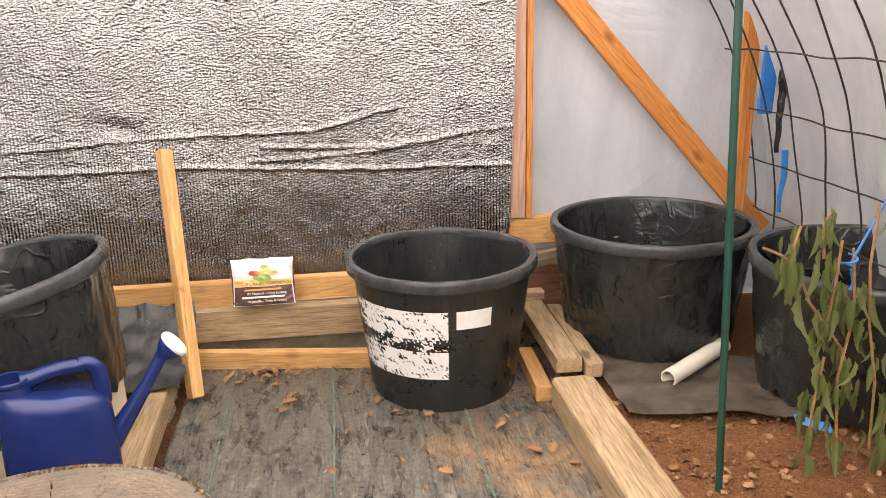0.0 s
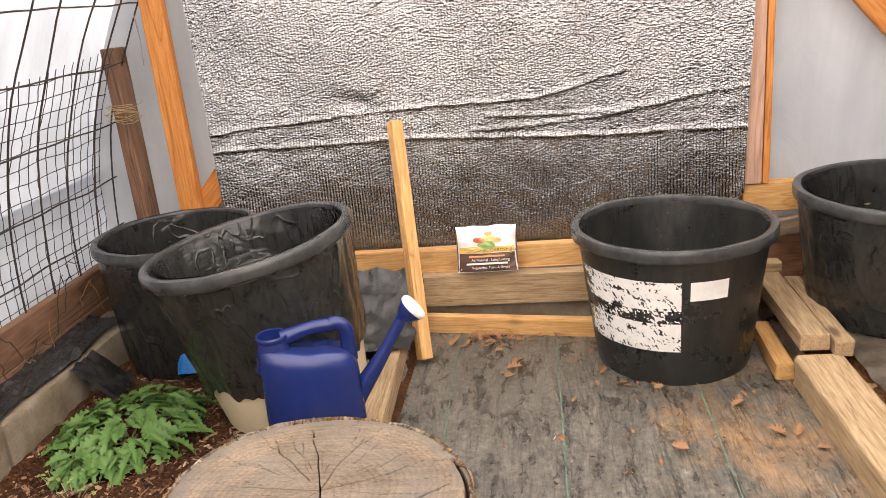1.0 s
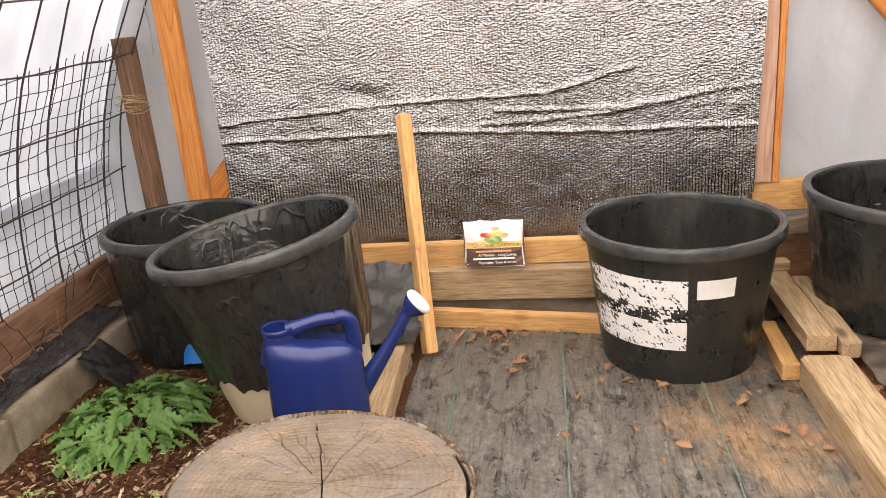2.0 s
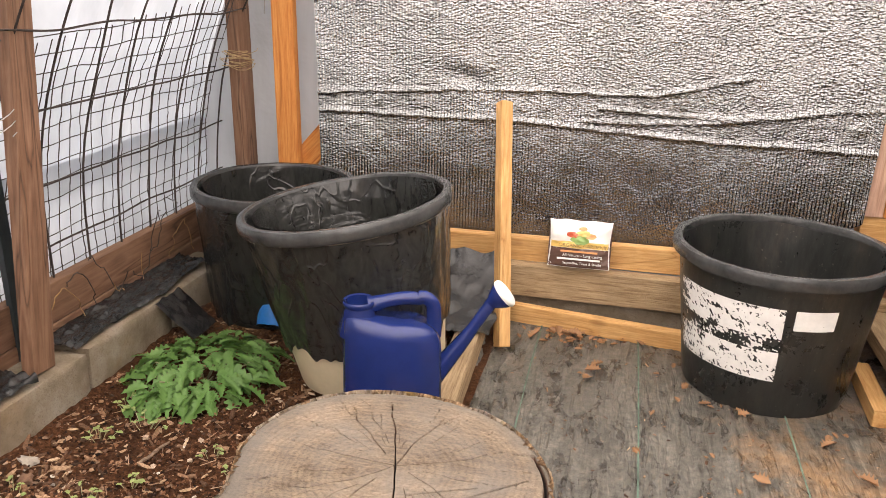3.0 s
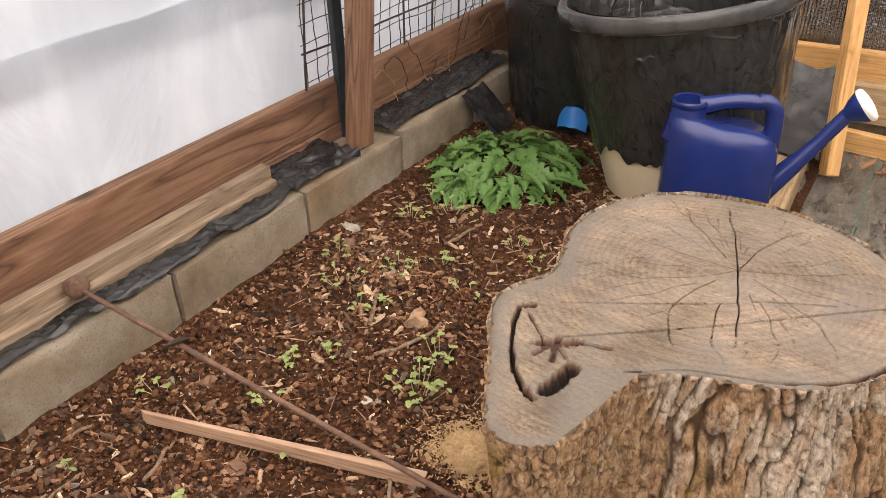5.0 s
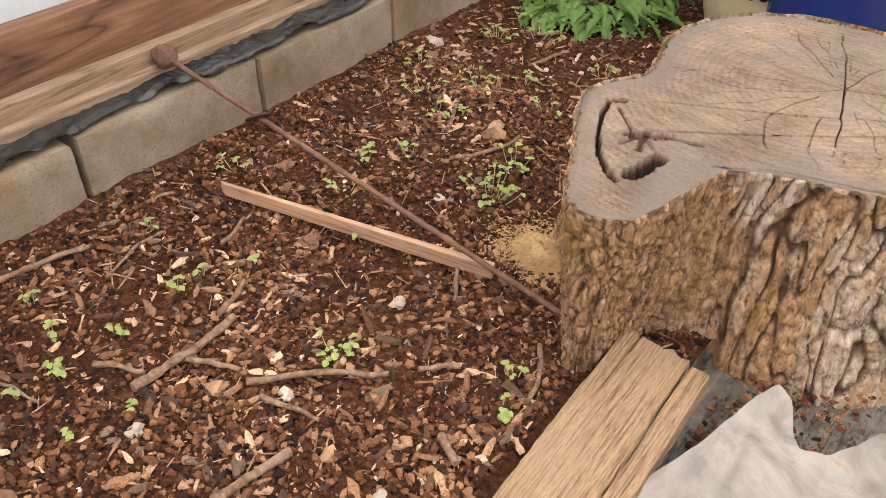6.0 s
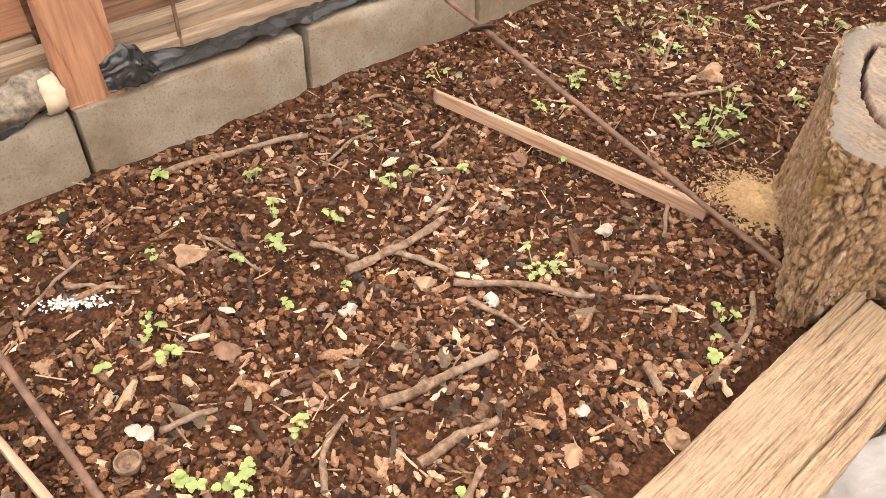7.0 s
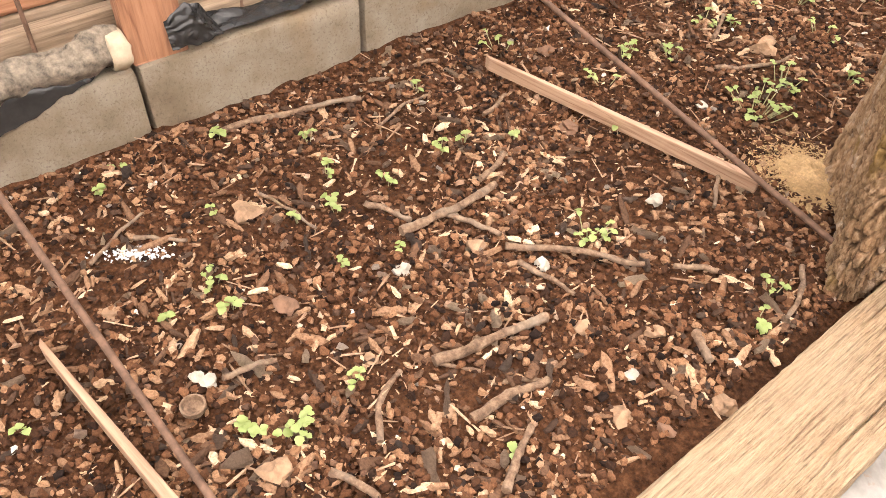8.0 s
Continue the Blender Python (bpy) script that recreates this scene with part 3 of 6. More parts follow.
def film_point(u, v, a0=0.60, a1=math.pi - 0.60, out=0.0):
    a, y = a0 + (a1 - a0) * u, -4.3 + 7.05 * v
    r = HR + 0.06 + out + 0.022 * n3(a * 3.2, y * 1.6, 7) + 0.010 * n3(a * 8 + y * 2, y * 5, 8) + 0.006 * abs(n3(a * 14, y * 3 - a * 5, 9))
    x, z = hoop(a, r)
    return x, y, z


sheet("plastic_cover", 150, 180, film_point, FILM, label="milky white wrinkled film over the hoop tunnel", category="plastic cover", kind="structure")


# left curtains use the dimmed film, the right one the shade-grey film
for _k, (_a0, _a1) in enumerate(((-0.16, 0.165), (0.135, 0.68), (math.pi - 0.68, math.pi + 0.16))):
    sheet("side_curtain", 60, 220, lambda u, v: film_point(u, v, _a0, _a1, 0.018 + 0.014 * (_k == 1) + 0.010 * n3(v * 9, u * 3, _a0) + 0.006 * abs(n3(v * 30, u * 2, _a0))), SHADEFILM if _k == 2 else SIDEFILM,
          label="creased film curtain painted grey for the shaded tunnel side" if _k == 2 else "dimmed white film curtain along the tunnel side", category="plastic curtain", kind="structure")


def end_wall(name, y0, material, label):
    def f(u, v):
        x = -1.84 + 3.48 * u
        top = HC[1] + math.sqrt(max(0.0, (HR + 0.10) ** 2 - (x - HC[0]) ** 2))
        z = -0.12 + (top + 0.12) * v
        return x, y0 + 0.010 * n3(x * 2.5, z * 2.5, 5) + 0.004 * n3(x * 8, z * 8, 6), z
    return sheet(name, 90, 60, f, material, label=label, category="wall", kind="structure")


end_wall("wall_north", WALL + 0.11, ENDFILM, "white plastic film closing the end of the tunnel")
# never in view: a dark end added so the foil reflects less brightness
end_wall("wall_south", -4.3, BROWN["x"], "unseen brown wall added to darken the foil reflections")
bm = bmesh.new()
bmesh.ops.create_grid(bm, x_segments=2, y_segments=2, size=400, matrix=Matrix.Translation((0, 0, -0.16)))
tagged(link_mesh("outside_ground", bm, OUTSIDE), "pale ground outside the tunnel", "ground", kind="structure")

# block kerb
KX = -1.535


def block_mesh(seed):
    random.seed(seed)
    bm = bmesh.new()
    bmesh.ops.create_cube(bm, size=1, matrix=Matrix.Diagonal((0.19, 0.397, 0.245, 1)))
    bmesh.ops.subdivide_edges(bm, edges=bm.edges[:], cuts=14, use_grid_fill=True)
    for v in bm.verts:
        p = v.co
        q = Vector((abs(p.x) / 0.095, abs(p.y) / 0.1985, abs(p.z) / 0.1225))
        edge = sorted(q)[1]
        if edge > 0.97:
            v.co -= Vector((math.copysign(1, p.x) * (q.x > 0.97), math.copysign(1, p.y) * (q.y > 0.97), math.copysign(1, p.z) * (q.z > 0.97))) * (0.003 + 0.004 * max(0, n3(p.x * 30 + seed, p.y * 30, p.z * 30)))
        v.co += Vector((n3(p.x * 9, p.y * 9, p.z * 9 + seed), 0.3 * n3(p.y * 9, p.x * 9, seed), n3(p.z * 9, p.y * 9, seed + 4))) * 0.003
    return bm


def build_kerb():
    top = empty("block_kerb", label="weathered concrete blocks edging the soil bed", category="block kerb", kind="structure")
    kinds = [part("concrete_block", block_mesh(s), CONC, top, smooth=True) for s in range(3)]
    random.seed(4)
    for k in range(-11, 6):
        o = kinds[k % 3]
        if k > 2 or k < 0:
            o = o.copy()
            scene.collection.objects.link(o)
        o.location = (KX - 0.095 + random.uniform(-0.004, 0.004), 0.212 + 0.403 * k, 0.0225 + random.uniform(-0.006, 0.004))
        o.rotation_euler = (random.uniform(-0.01, 0.01), 0, random.uniform(-0.012, 0.012))


build_kerb()
random.seed(5)
S = "structure"
timber("sill_board", (0.04, 6.9, 0.112), pose(-1.69, -0.8, 0.240), BROWN["y"], S, label="dark brown grained sill board along the tunnel side", category="sill board")
timber("sill_board", (0.035, 6.9, 0.085), pose(-1.685, -0.8, 0.140), BROWN["y"], S, label="dark lower board under the sill", category="sill board")
timber("sill_board", (0.04, 6.9, 0.16), pose(1.62, -0.8, 0.28), BROWN["y"], S, label="brown sill board beyond the water tubs", category="sill board")
timber("sill_board", (0.022, 1.5, 0.075), pose(-1.656, -0.735, 0.262), REDWOOD["y"], S, label="reddish board behind the log", category="sill board")
timber("sill_board", (0.022, 1.5, 0.06), pose(-1.652, -0.735, 0.190), GREY["y"], S, label="weathered lower board behind the log", category="sill board")
timber("side_rail", (0.030, 2.3, 0.045), pose(-1.618, 0.035, 0.190), GREY["y"], label="weathered grey rail lying along the kerb", category="rail")
timber("side_rail", (0.030, 2.3, 0.030), pose(-1.602, 0.035, 0.1655, 0, 0, 0.2), GREY["y"], label="thin weathered grey batten under the rail", category="rail")
timber("side_post", (0.035, 0.078, 1.25), pose(-1.575, 1.560, 0.768, -6.0, 0.6, 0), BROWN["z"], S, label="brown weathered upright post on the kerb", category="post")
timber("side_post", (0.04, 0.088, 1.25), pose(-1.570, 0.055, 0.765), REDWOOD["z"], S, label="reddish upright post beside the log", category="post")
timber("wall_post", (0.046, 0.09, 1.0), pose(-1.572, WALL + 0.045, 0.52), BROWN["z"], S, label="brown corner post of the end wall", category="post")
timber("wall_stud", (0.078, 0.038, 1.7), pose(-1.386, WALL + 0.02, 1.0), ORANGE["z"], S, label="orange stained pine stud", category="stud")
timber("wall_stud", (0.055, 0.038, 1.6), pose(0.580, WALL + 0.03, 1.197), PINK["z"], S, label="faded pink pine stud beside the foil", category="stud")
timber("wall_stud", (0.022, 0.045, 1.6), pose(0.621, WALL + 0.032, 1.197), ORANGE["z"], S, label="orange pine strip on the stud", category="stud")
timber("wall_post", (0.052, 0.038, 0.95), pose(1.412, WALL + 0.02, 0.62, 0, 0.4, 0), ORANGE["z"], S, label="orange pine corner post", category="post")
timber("wall_brace", (0.078, 0.038, 1.3), pose(1.10, WALL + 0.058, 0.772, 0, -42, 0), ORANGE["z"], S, label="diagonal orange pine brace", category="brace")
timber("wall_brace", (0.085, 0.038, 0.9), pose(-1.07, WALL + 0.058, 0.745, 0, 42, 0), ORANGE["z"], S, label="diagonal orange pine brace behind the foil", category="brace")
timber("wall_ledge", (0.62, 0.06, 0.10), pose(0.86, WALL + 0.05, 0.345), FRESH["x"], S, label="fresh pine ledge under the studs", category="ledge")
timber("wall_ledge", (0.35, 0.03, 0.03), pose(0.78, WALL + 0.0, 0.275, 0, -9, 0), GREY["x"], S, label="loose grey lath under the ledge", category="lath")
timber("wall_ledge", (0.35, 0.03, 0.03), pose(0.78, WALL + 0.0, 0.245, 0, -6, 2), GREY["x"], S, label="loose grey lath under the ledge", category="lath")
timber("wall_ledge", (0.9, 0.03, 0.22), pose(1.0, WALL + 0.064, 0.15), REDWOOD["x"], S, label="reddish board low on the end wall", category="board")
timber("sill_timber", (1.95, 0.04, 0.085), pose(-0.52, 2.60, 0.203), FRESH["x"], S, label="fresh pine bottom plate of the end wall", category="timber")
timber("retaining_timber", (1.95, 0.05, 0.112), pose(-0.32, 2.555, 0.104, 0, 0.6, 0), TAN["x"], label="greyed pine board on edge below the plate", category="timber")
timber("footing", (2.2, 0.05, 0.15), pose(-0.4, 2.585, -0.028), CONC, S, label="grey concrete footing under the end wall", category="footing")
timber("floor_batten", (0.75, 0.035, 0.062), pose(-0.19, 2.435, 0.006, 0, 0.6, -8), FRESH["x"], label="fresh pine batten lying on the floor", category="timber")
timber("path_beam", (0.125, 1.55, 0.09), pose(0.614, 1.25, 0.022, 0, 0, 0.6), TAN["y"], jag=0.003, bev=0.008, label="weathered square timber edging the path", category="timber")
timber("path_beam", (0.080, 1.5, 0.09), pose(-0.608, 1.77, 0.022, 0, 0, 2.0), TAN["y"], jag=0.003, bev=0.008, label="weathered square timber edging the soil bed", category="timber")
timber("stacked_block", (0.080, 0.5, 0.05), pose(0.604, 2.287, 0.094, 0, 0, -0.5), TAN["y"], bev=0.006, label="pine offcut lying on the path timber", category="timber")
timber("stacked_block", (0.050, 0.5, 0.048), pose(0.676, 2.262, 0.085, 0, 2, -1), TAN["y"], bev=0.006, label="narrow pine offcut beside the other", category="timber")
timber("stacked_block", (0.05, 0.3, 0.05), pose(0.535, 2.20, 0.0, 0, 0, -2), FRESH["y"], bev=0.006, label="short fresh pine block beside the tub", category="timber")
timber("leaning_stick", (0.040, 0.040, 0.80), Matrix.Translation((-0.563, 2.419, 0.345)) @ Vector((-0.074, 0.345, 0.69)).to_track_quat("Z", "Y").to_matrix().to_4x4() @ pose(0, 0, 0, 0, 0, 28),
       FRESH["z"], label="fresh pine stick leaning on the foil", category="stick")


# ---- foil ----
CREASES = (((-1.30, 0.700), (-0.62, 0.736), (-0.13, 0.738), (0.17, 0.806)), ((-1.30, 0.640), (-0.52, 0.630), (-0.06, 0.604), (0.60, 0.598)), ((-0.30, 0.690), (0.12, 0.672), (0.60, 0.740)), ((-0.35, 0.640), (0.05, 0.660), (0.30, 0.690)))


def foil_point(u, v):
    x = -1.268 + 1.85 * u + 0.012 * (1 - v) * (1 - u) - 0.035 * u * (1 - v)
    low = 0.215 + 0.16 * max(0.0, u - 0.86) / 0.14 + 0.22 * max(0.0, 0.10 - u) / 0.10
    z = low + (1.75 - low) * v
    y = WALL - 0.008 + 0.045 * max(0.0, math.sin(math.pi * u)) ** 0.7 + 0.010 * n3(x * 3, z * 3, 9) + 0.003 * n3(x * 14, z * 14, 2)
    for k, line in enumerate(CREASES):
        for (xa, za), (xb, zb) in zip(line, line[1:]):
            if xa <= x < xb:
                d = z - (za + (zb - za) * (x - xa) / (xb - xa) + 0.008 * n3(x * 4, k * 9, 3) + 0.004 * n3(x * 16, k, 4))
                y -= (0.0125 - 0.0016 * k) * math.exp(-(d / 0.007) ** 2) * max(0.15, 0.75 + 0.7 * n3(x * 7, k * 5, 1))
    y -= 0.06 * (z - 0.62) ** 2
    y += 0.016 * math.exp(-((x + 0.74) / 0.09) ** 2 - ((z - 0.765 + 0.3 * (x + 0.74)) / 0.035) ** 2)
    y += 0.012 * n3(x * 26, z * 22, 4) * max(0.0, (x - 0.42) / 0.15) * max(0.0, 1 - abs(z - 0.44) / 0.14)
    y += 0.004 * n3(x * 18, z * 26, 7) * max(0.0, 1 - abs(z - 0.66) / 0.16)
    y += 0.0014 * n3(x * 45, z * 60, 6) * min(1, max(0.15, (z - 0.45) * 3))
    return x, y, z


sheet("foil_insulation", 420, 330, foil_point, FOIL, label="creased silver bubble foil hung on the end wall", category="foil sheet")


# ---- tubs ----
def tub(name, m, r0, r1, h, label, shell=None, liner=False, water=0.0, hem=0.0, seed=1):
    top = empty(name, m, label=label, category="tub", group="black tubs")
    bm = bmesh.new()
    lathe(bm, [(0.01, 0), (r0 - 0.012, 0), (r0 - 0.003, 0.004), (r0, 0.014)] + [(r0 + (r1 - 0.022 - r0) * t, 0.014 + (h - 0.055) * t) for t in (0.3, 0.6, 0.9, 1.0)] + [(r1 - 0.018, h - 0.03)], 96)
    part("body", bm, shell or TUBMAT, top, "cream plastic tub body" if shell else "", smooth=True)
    bm = bmesh.new()
    lathe(bm, [(r1 - 0.026, h - 0.012), (r1 - 0.03, h - 0.05), (r0 - 0.012, 0.03), (0.01, 0.022)], 96)
    part("inner_wall", bm, TUBMAT, top, smooth=True)
    bm = bmesh.new()
    lathe(bm, [(r1 - 0.022, h - 0.042), (r1 - 0.010, h - 0.040), (r1 - 0.009, h - 0.036), (r1 - 0.002, h - 0.034), (r1, h - 0.028), (r1, h - 0.010), (r1 - 0.004, h - 0.002), (r1 - 0.014, h), (r1 - 0.024, h - 0.003), (r1 - 0.027, h - 0.012), (r1 - 0.027, h - 0.03)],
          96, lambda a, k, r, z: (0.0015 * n3(math.cos(a) * 2, math.sin(a) * 2, seed), 0.002 * n3(math.cos(a) * 3, math.sin(a) * 3, seed + 7)))
    part("rim", bm, RIMMAT, top, smooth=True)
    if liner:
        def film(a, k, r, z):
            c, s = math.cos(a), math.sin(a)
            t = z / h
            w = 0.016 * (1 - 0.4 * t) * abs(n3(c * 3.0, s * 3.0, z * 3 + seed)) + 0.007 * abs(n3(c * 7 + z * 5, s * 7 - z * 3, z * 6 + seed)) ** 1.2 + 0.0015 * abs(n3(c * 22, s * 22 + z * 12, z * 14))
            return 0.006 + w, (0.03 * n3(c * 3, s * 3, seed) + 0.02 * n3(c * 9, s * 9, seed)) * max(0, 1 - k / 6)
        bm = bmesh.new()
        zs = [hem + (h - 0.042 - hem) * i / 40 for i in range(41)]
        lathe(bm, [(r0 + (r1 - 0.020 - r0) * (z / h), z) for z in zs], 200, film)
        part("liner", bm, BAGMAT, top, "wrinkled glossy black film wrapped round the tub", smooth=True)
        bm = bmesh.new()
        zs = [h - 0.006 - (h * 0.86) * i / 26 for i in range(27)]
        lathe(bm, [(r1 - 0.030 - (r1 - r0) * (1 - z / h), z) for z in zs], 180,
              lambda a, k, r, z: (-0.010 - 0.008 * abs(n3(math.cos(a) * 7 + z * 2, math.sin(a) * 7, z * 3 + seed)) * min(1, k / 3), 0))
        part("inner_liner", bm, BAGMAT, top, "creased black film inside the tub", smooth=True)
    if water:
        bm = bmesh.new()
        lathe(bm, [(r0 + (r1 - r0) * water - 0.04, h * water), (0.05, h * water), (0.001, h * water)], 64)
        part("water", bm, WATER, top, "still dark water", smooth=True)
    return top


label_tub = tub("labelled_tub", pose(0.252, 2.255, FLOOR), 0.228, 0.296, 0.432, "black plastic tub with a torn white label", seed=2)
tub("lined_tub", pose(0.96, 2.34, BED), 0.265, 0.33, 0.40, "black lined tub part filled with dark water", liner=True, water=0.62, hem=0.012, seed=3)
tub("lined_tub", pose(1.40, 1.84, BED), 0.265, 0.33, 0.40, "black lined tub standing behind the wilted plant", liner=True, water=0.66, hem=0.012, seed=4)
tub("lined_tub", pose(-1.315, 2.345, 0.0), 0.215, 0.27, 0.445, "black lined tub in the corner by the kerb", liner=True, hem=0.02, seed=5)
_tilt = Matrix.Translation((-0.843, 1.926, 0.046)) @ Vector((-0.154, -0.016, 1)).to_track_quat("Z", "Y").to_matrix().to_4x4()
tub("tilted_tub", _tilt, 0.205, 0.29, 0.49, "tilted cream tub wrapped in a black liner", shell=CREAM, liner=True, hem=0.135, seed=6)
timber("support_block", (0.09, 0.2, 0.055), pose(-0.72, 2.02, 0.03), GREY["y"], label="wooden block under the tilted tub", category="block")


def torn_label(a0, a1, z0, z1, hole, seed):
    """A torn paper label that follows the tub's round wall."""
    bm = bmesh.new()
    nu, nv = max(8, int((a1 - a0) * 200)), max(6, int((z1 - z0) * 700))
    grid = {}
    for j in range(nv + 1):
        for i in range(nu + 1):
            a, z = a0 + (a1 - a0) * i / nu, z0 + (z1 - z0) * j / nv
            r = 0.228 + (0.274 - 0.228) * (z - 0.014) / 0.377 + 0.0022
            grid[i, j] = (r * math.cos(a), r * math.sin(a), z)
    vs = {}
    for j in range(nv):
        for i in range(nu):
            u, w = i / nu, j / nv
            q = 0.75 * n3(u * 8 + seed, w * 10, 3) + 0.75 * n3(u * 40 + w * 12, w * 22 + seed, 5) + 0.4 * n3(u * 90, w * 60, seed)
            mid = 0.55 if abs(w - 0.50) < 0.09 and hole else 0.0
            left = 0.5 * max(0, 0.25 - u) / 0.25 if hole else 0
            if q + mid + left > (0.33 if hole else 0.9):
                continue
            f = []
            for k in ((i, j), (i + 1, j), (i + 1, j + 1), (i, j + 1)):
                if k not in vs:
                    vs[k] = bm.verts.new(grid[k])
                f.append(vs[k])
            bm.faces.new(f)
    return part("label", bm, PAPER, label_tub, "torn white paper label")


FRONT = math.radians(-97)
torn_label(FRONT - math.radians(70), FRONT + math.radians(3), 0.118, 0.335, True, 3)
torn_label(FRONT + math.radians(8), FRONT + math.radians(31), 0.278, 0.335, False, 8)


# ---- stump ----
def stump_field(x, y):
    """Below zero inside the stump: a round trunk, flattened on one side, grown together with a side limb."""
    flat = max(0.0, math.cos(math.atan2(y, x) - radians(64))) ** 1.6
    turn = math.degrees(math.atan2(y, x)) + 105
    u = math.hypot(x, y) - 0.285 - 0.062 * math.exp(-(turn / 11) ** 2) + 0.045 * flat - 0.006 * n3(x * 8, y * 8, 1)
    ax, ay, bx, by = -0.206, -0.248, -0.140, -0.458
    t = max(0, min(1, ((x - ax) * (bx - ax) + (y - ay) * (by - ay)) / ((bx - ax) ** 2 + (by - ay) ** 2)))
    w = math.hypot(x - ax - t * (bx - ax), y - ay - t * (by - ay)) - (0.092 - 0.030 * t)
    k = 0.06
    h = max(k - abs(u - w), 0) / k
    return min(u, w) - h * h * k * 0.25


def stump_contour(n):
    """The outline in n equal steps, with the outward normal at each."""
    raw = []
    for i in range(1440):
        a, q = 2 * math.pi * i / 1440, 0.62
        while stump_field(q * math.cos(a), q * math.sin(a)) > 0:
            q -= 0.0015
        raw.append(Vector((q * math.cos(a), q * math.sin(a))))
    raw = [(raw[i - 3] + raw[i - 2] + raw[i - 1] + raw[i] + raw[(i + 1) % 1440] + raw[(i + 2) % 1440] + raw[(i + 3) % 1440]) / 7 for i in range(1440)]
    run = [0.0]
    for i in range(1440):
        run.append(run[-1] + (raw[(i + 1) % 1440] - raw[i]).length)
    pts, k = [], 0
    for i in range(n):
        d = run[-1] * i / n
        while run[k + 1] < d:
            k += 1
        pts.append(raw[k].lerp(raw[(k + 1) % 1440], (d - run[k]) / max(1e-6, run[k + 1] - run[k])))
    nor = []
    for i in range(n):
        e = pts[(i + 9) % n] - pts[i - 9]
        nor.append(Vector((e.y, -e.x)).normalized())
    return pts, nor


random.seed(77)
# radial checks: angle, from, to, half width, bend
CRACKS = [(-76, 0.0, 0.205, 0.0034, -1), (-119, 0.05, 0.24, 0.0032, 22), (-136, 0.0, 0.205, 0.0022, -14), (-127, 0.08, 0.215, 0.0019, -3), (176, 0.0, 0.215, 0.0020, -4),
          (132, 0.04, 0.235, 0.0023, -3), (106, 0.0, 0.22, 0.0028, 3), (79, 0.0, 0.20, 0.0030, -12), (17, 0.0, 0.20, 0.0024, 11), (-30, 0.03, 0.235, 0.0021, -13),
          (-90, 0.10, 0.25, 0.0017, 10), (-56, 0.085, 0.235, 0.0016, -10), (60, 0.09, 0.19, 0.0014, 5), (120, 0.12, 0.24, 0.0013, 2), (150, 0.10, 0.24, 0.0013, 3), (35, 0.06, 0.19, 0.0014, 4), (-8, 0.05, 0.22, 0.0014, 6), (-160, 0.08, 0.24, 0.0014, 5)]
CRACKS += [(random.uniform(-180, 180), q, q + random.uniform(0.02, 0.08), 0.0010, random.uniform(-3, 3)) for q in [random.uniform(0.05, 0.23) for _ in range(46)]]
# long saw checks, the curved split of the limb, its rotten heart and its hole: two ends, half width, how deep
SPLITS = [((-0.206, -0.218), (0.021, -0.09), 0.0011, 0.8), ((-0.175, -0.300), (0.032, -0.145), 0.0014, 0.9), ((0.032, -0.145), (0.228, 0.013), 0.0014, 0.9), ((0.04, -0.075), (0.15, -0.03), 0.0012, 0.8), ((-0.235, -0.27), (-0.19, -0.315), 0.0016, 0.9),
          ((-0.238, -0.247), (-0.256, -0.256), 0.0060, 1.2), ((-0.256, -0.256), (-0.246, -0.296), 0.0046, 1.4), ((-0.246, -0.296), (-0.224, -0.348), 0.0030, 1.4), ((-0.224, -0.348), (-0.198, -0.390), 0.0034, 1.4), ((-0.198, -0.390), (-0.171, -0.420), 0.0046, 1.4), ((-0.171, -0.420), (-0.152, -0.430), 0.0060, 1.4),
          ((-0.190, -0.322), (-0.150, -0.298), 0.0085, 0.55), ((-0.150, -0.298), (-0.100, -0.288), 0.0036, 0.9), ((-0.172, -0.315), (-0.160, -0.352), 0.0050, 0.52), ((-0.175, -0.315), (-0.190, -0.348), 0.0040, 0.5),
          ((-0.142, -0.408), (-0.130, -0.352), 0.0125, 1.6)]
SPLITS += [((-0.172, -0.316), (-0.172 + q * math.cos(a), -0.316 + q * math.sin(a)), 0.0022, 0.6) for a, q in [(k * 0.7 + random.uniform(-0.2, 0.2), random.uniform(0.015, 0.042)) for k in range(9)]]


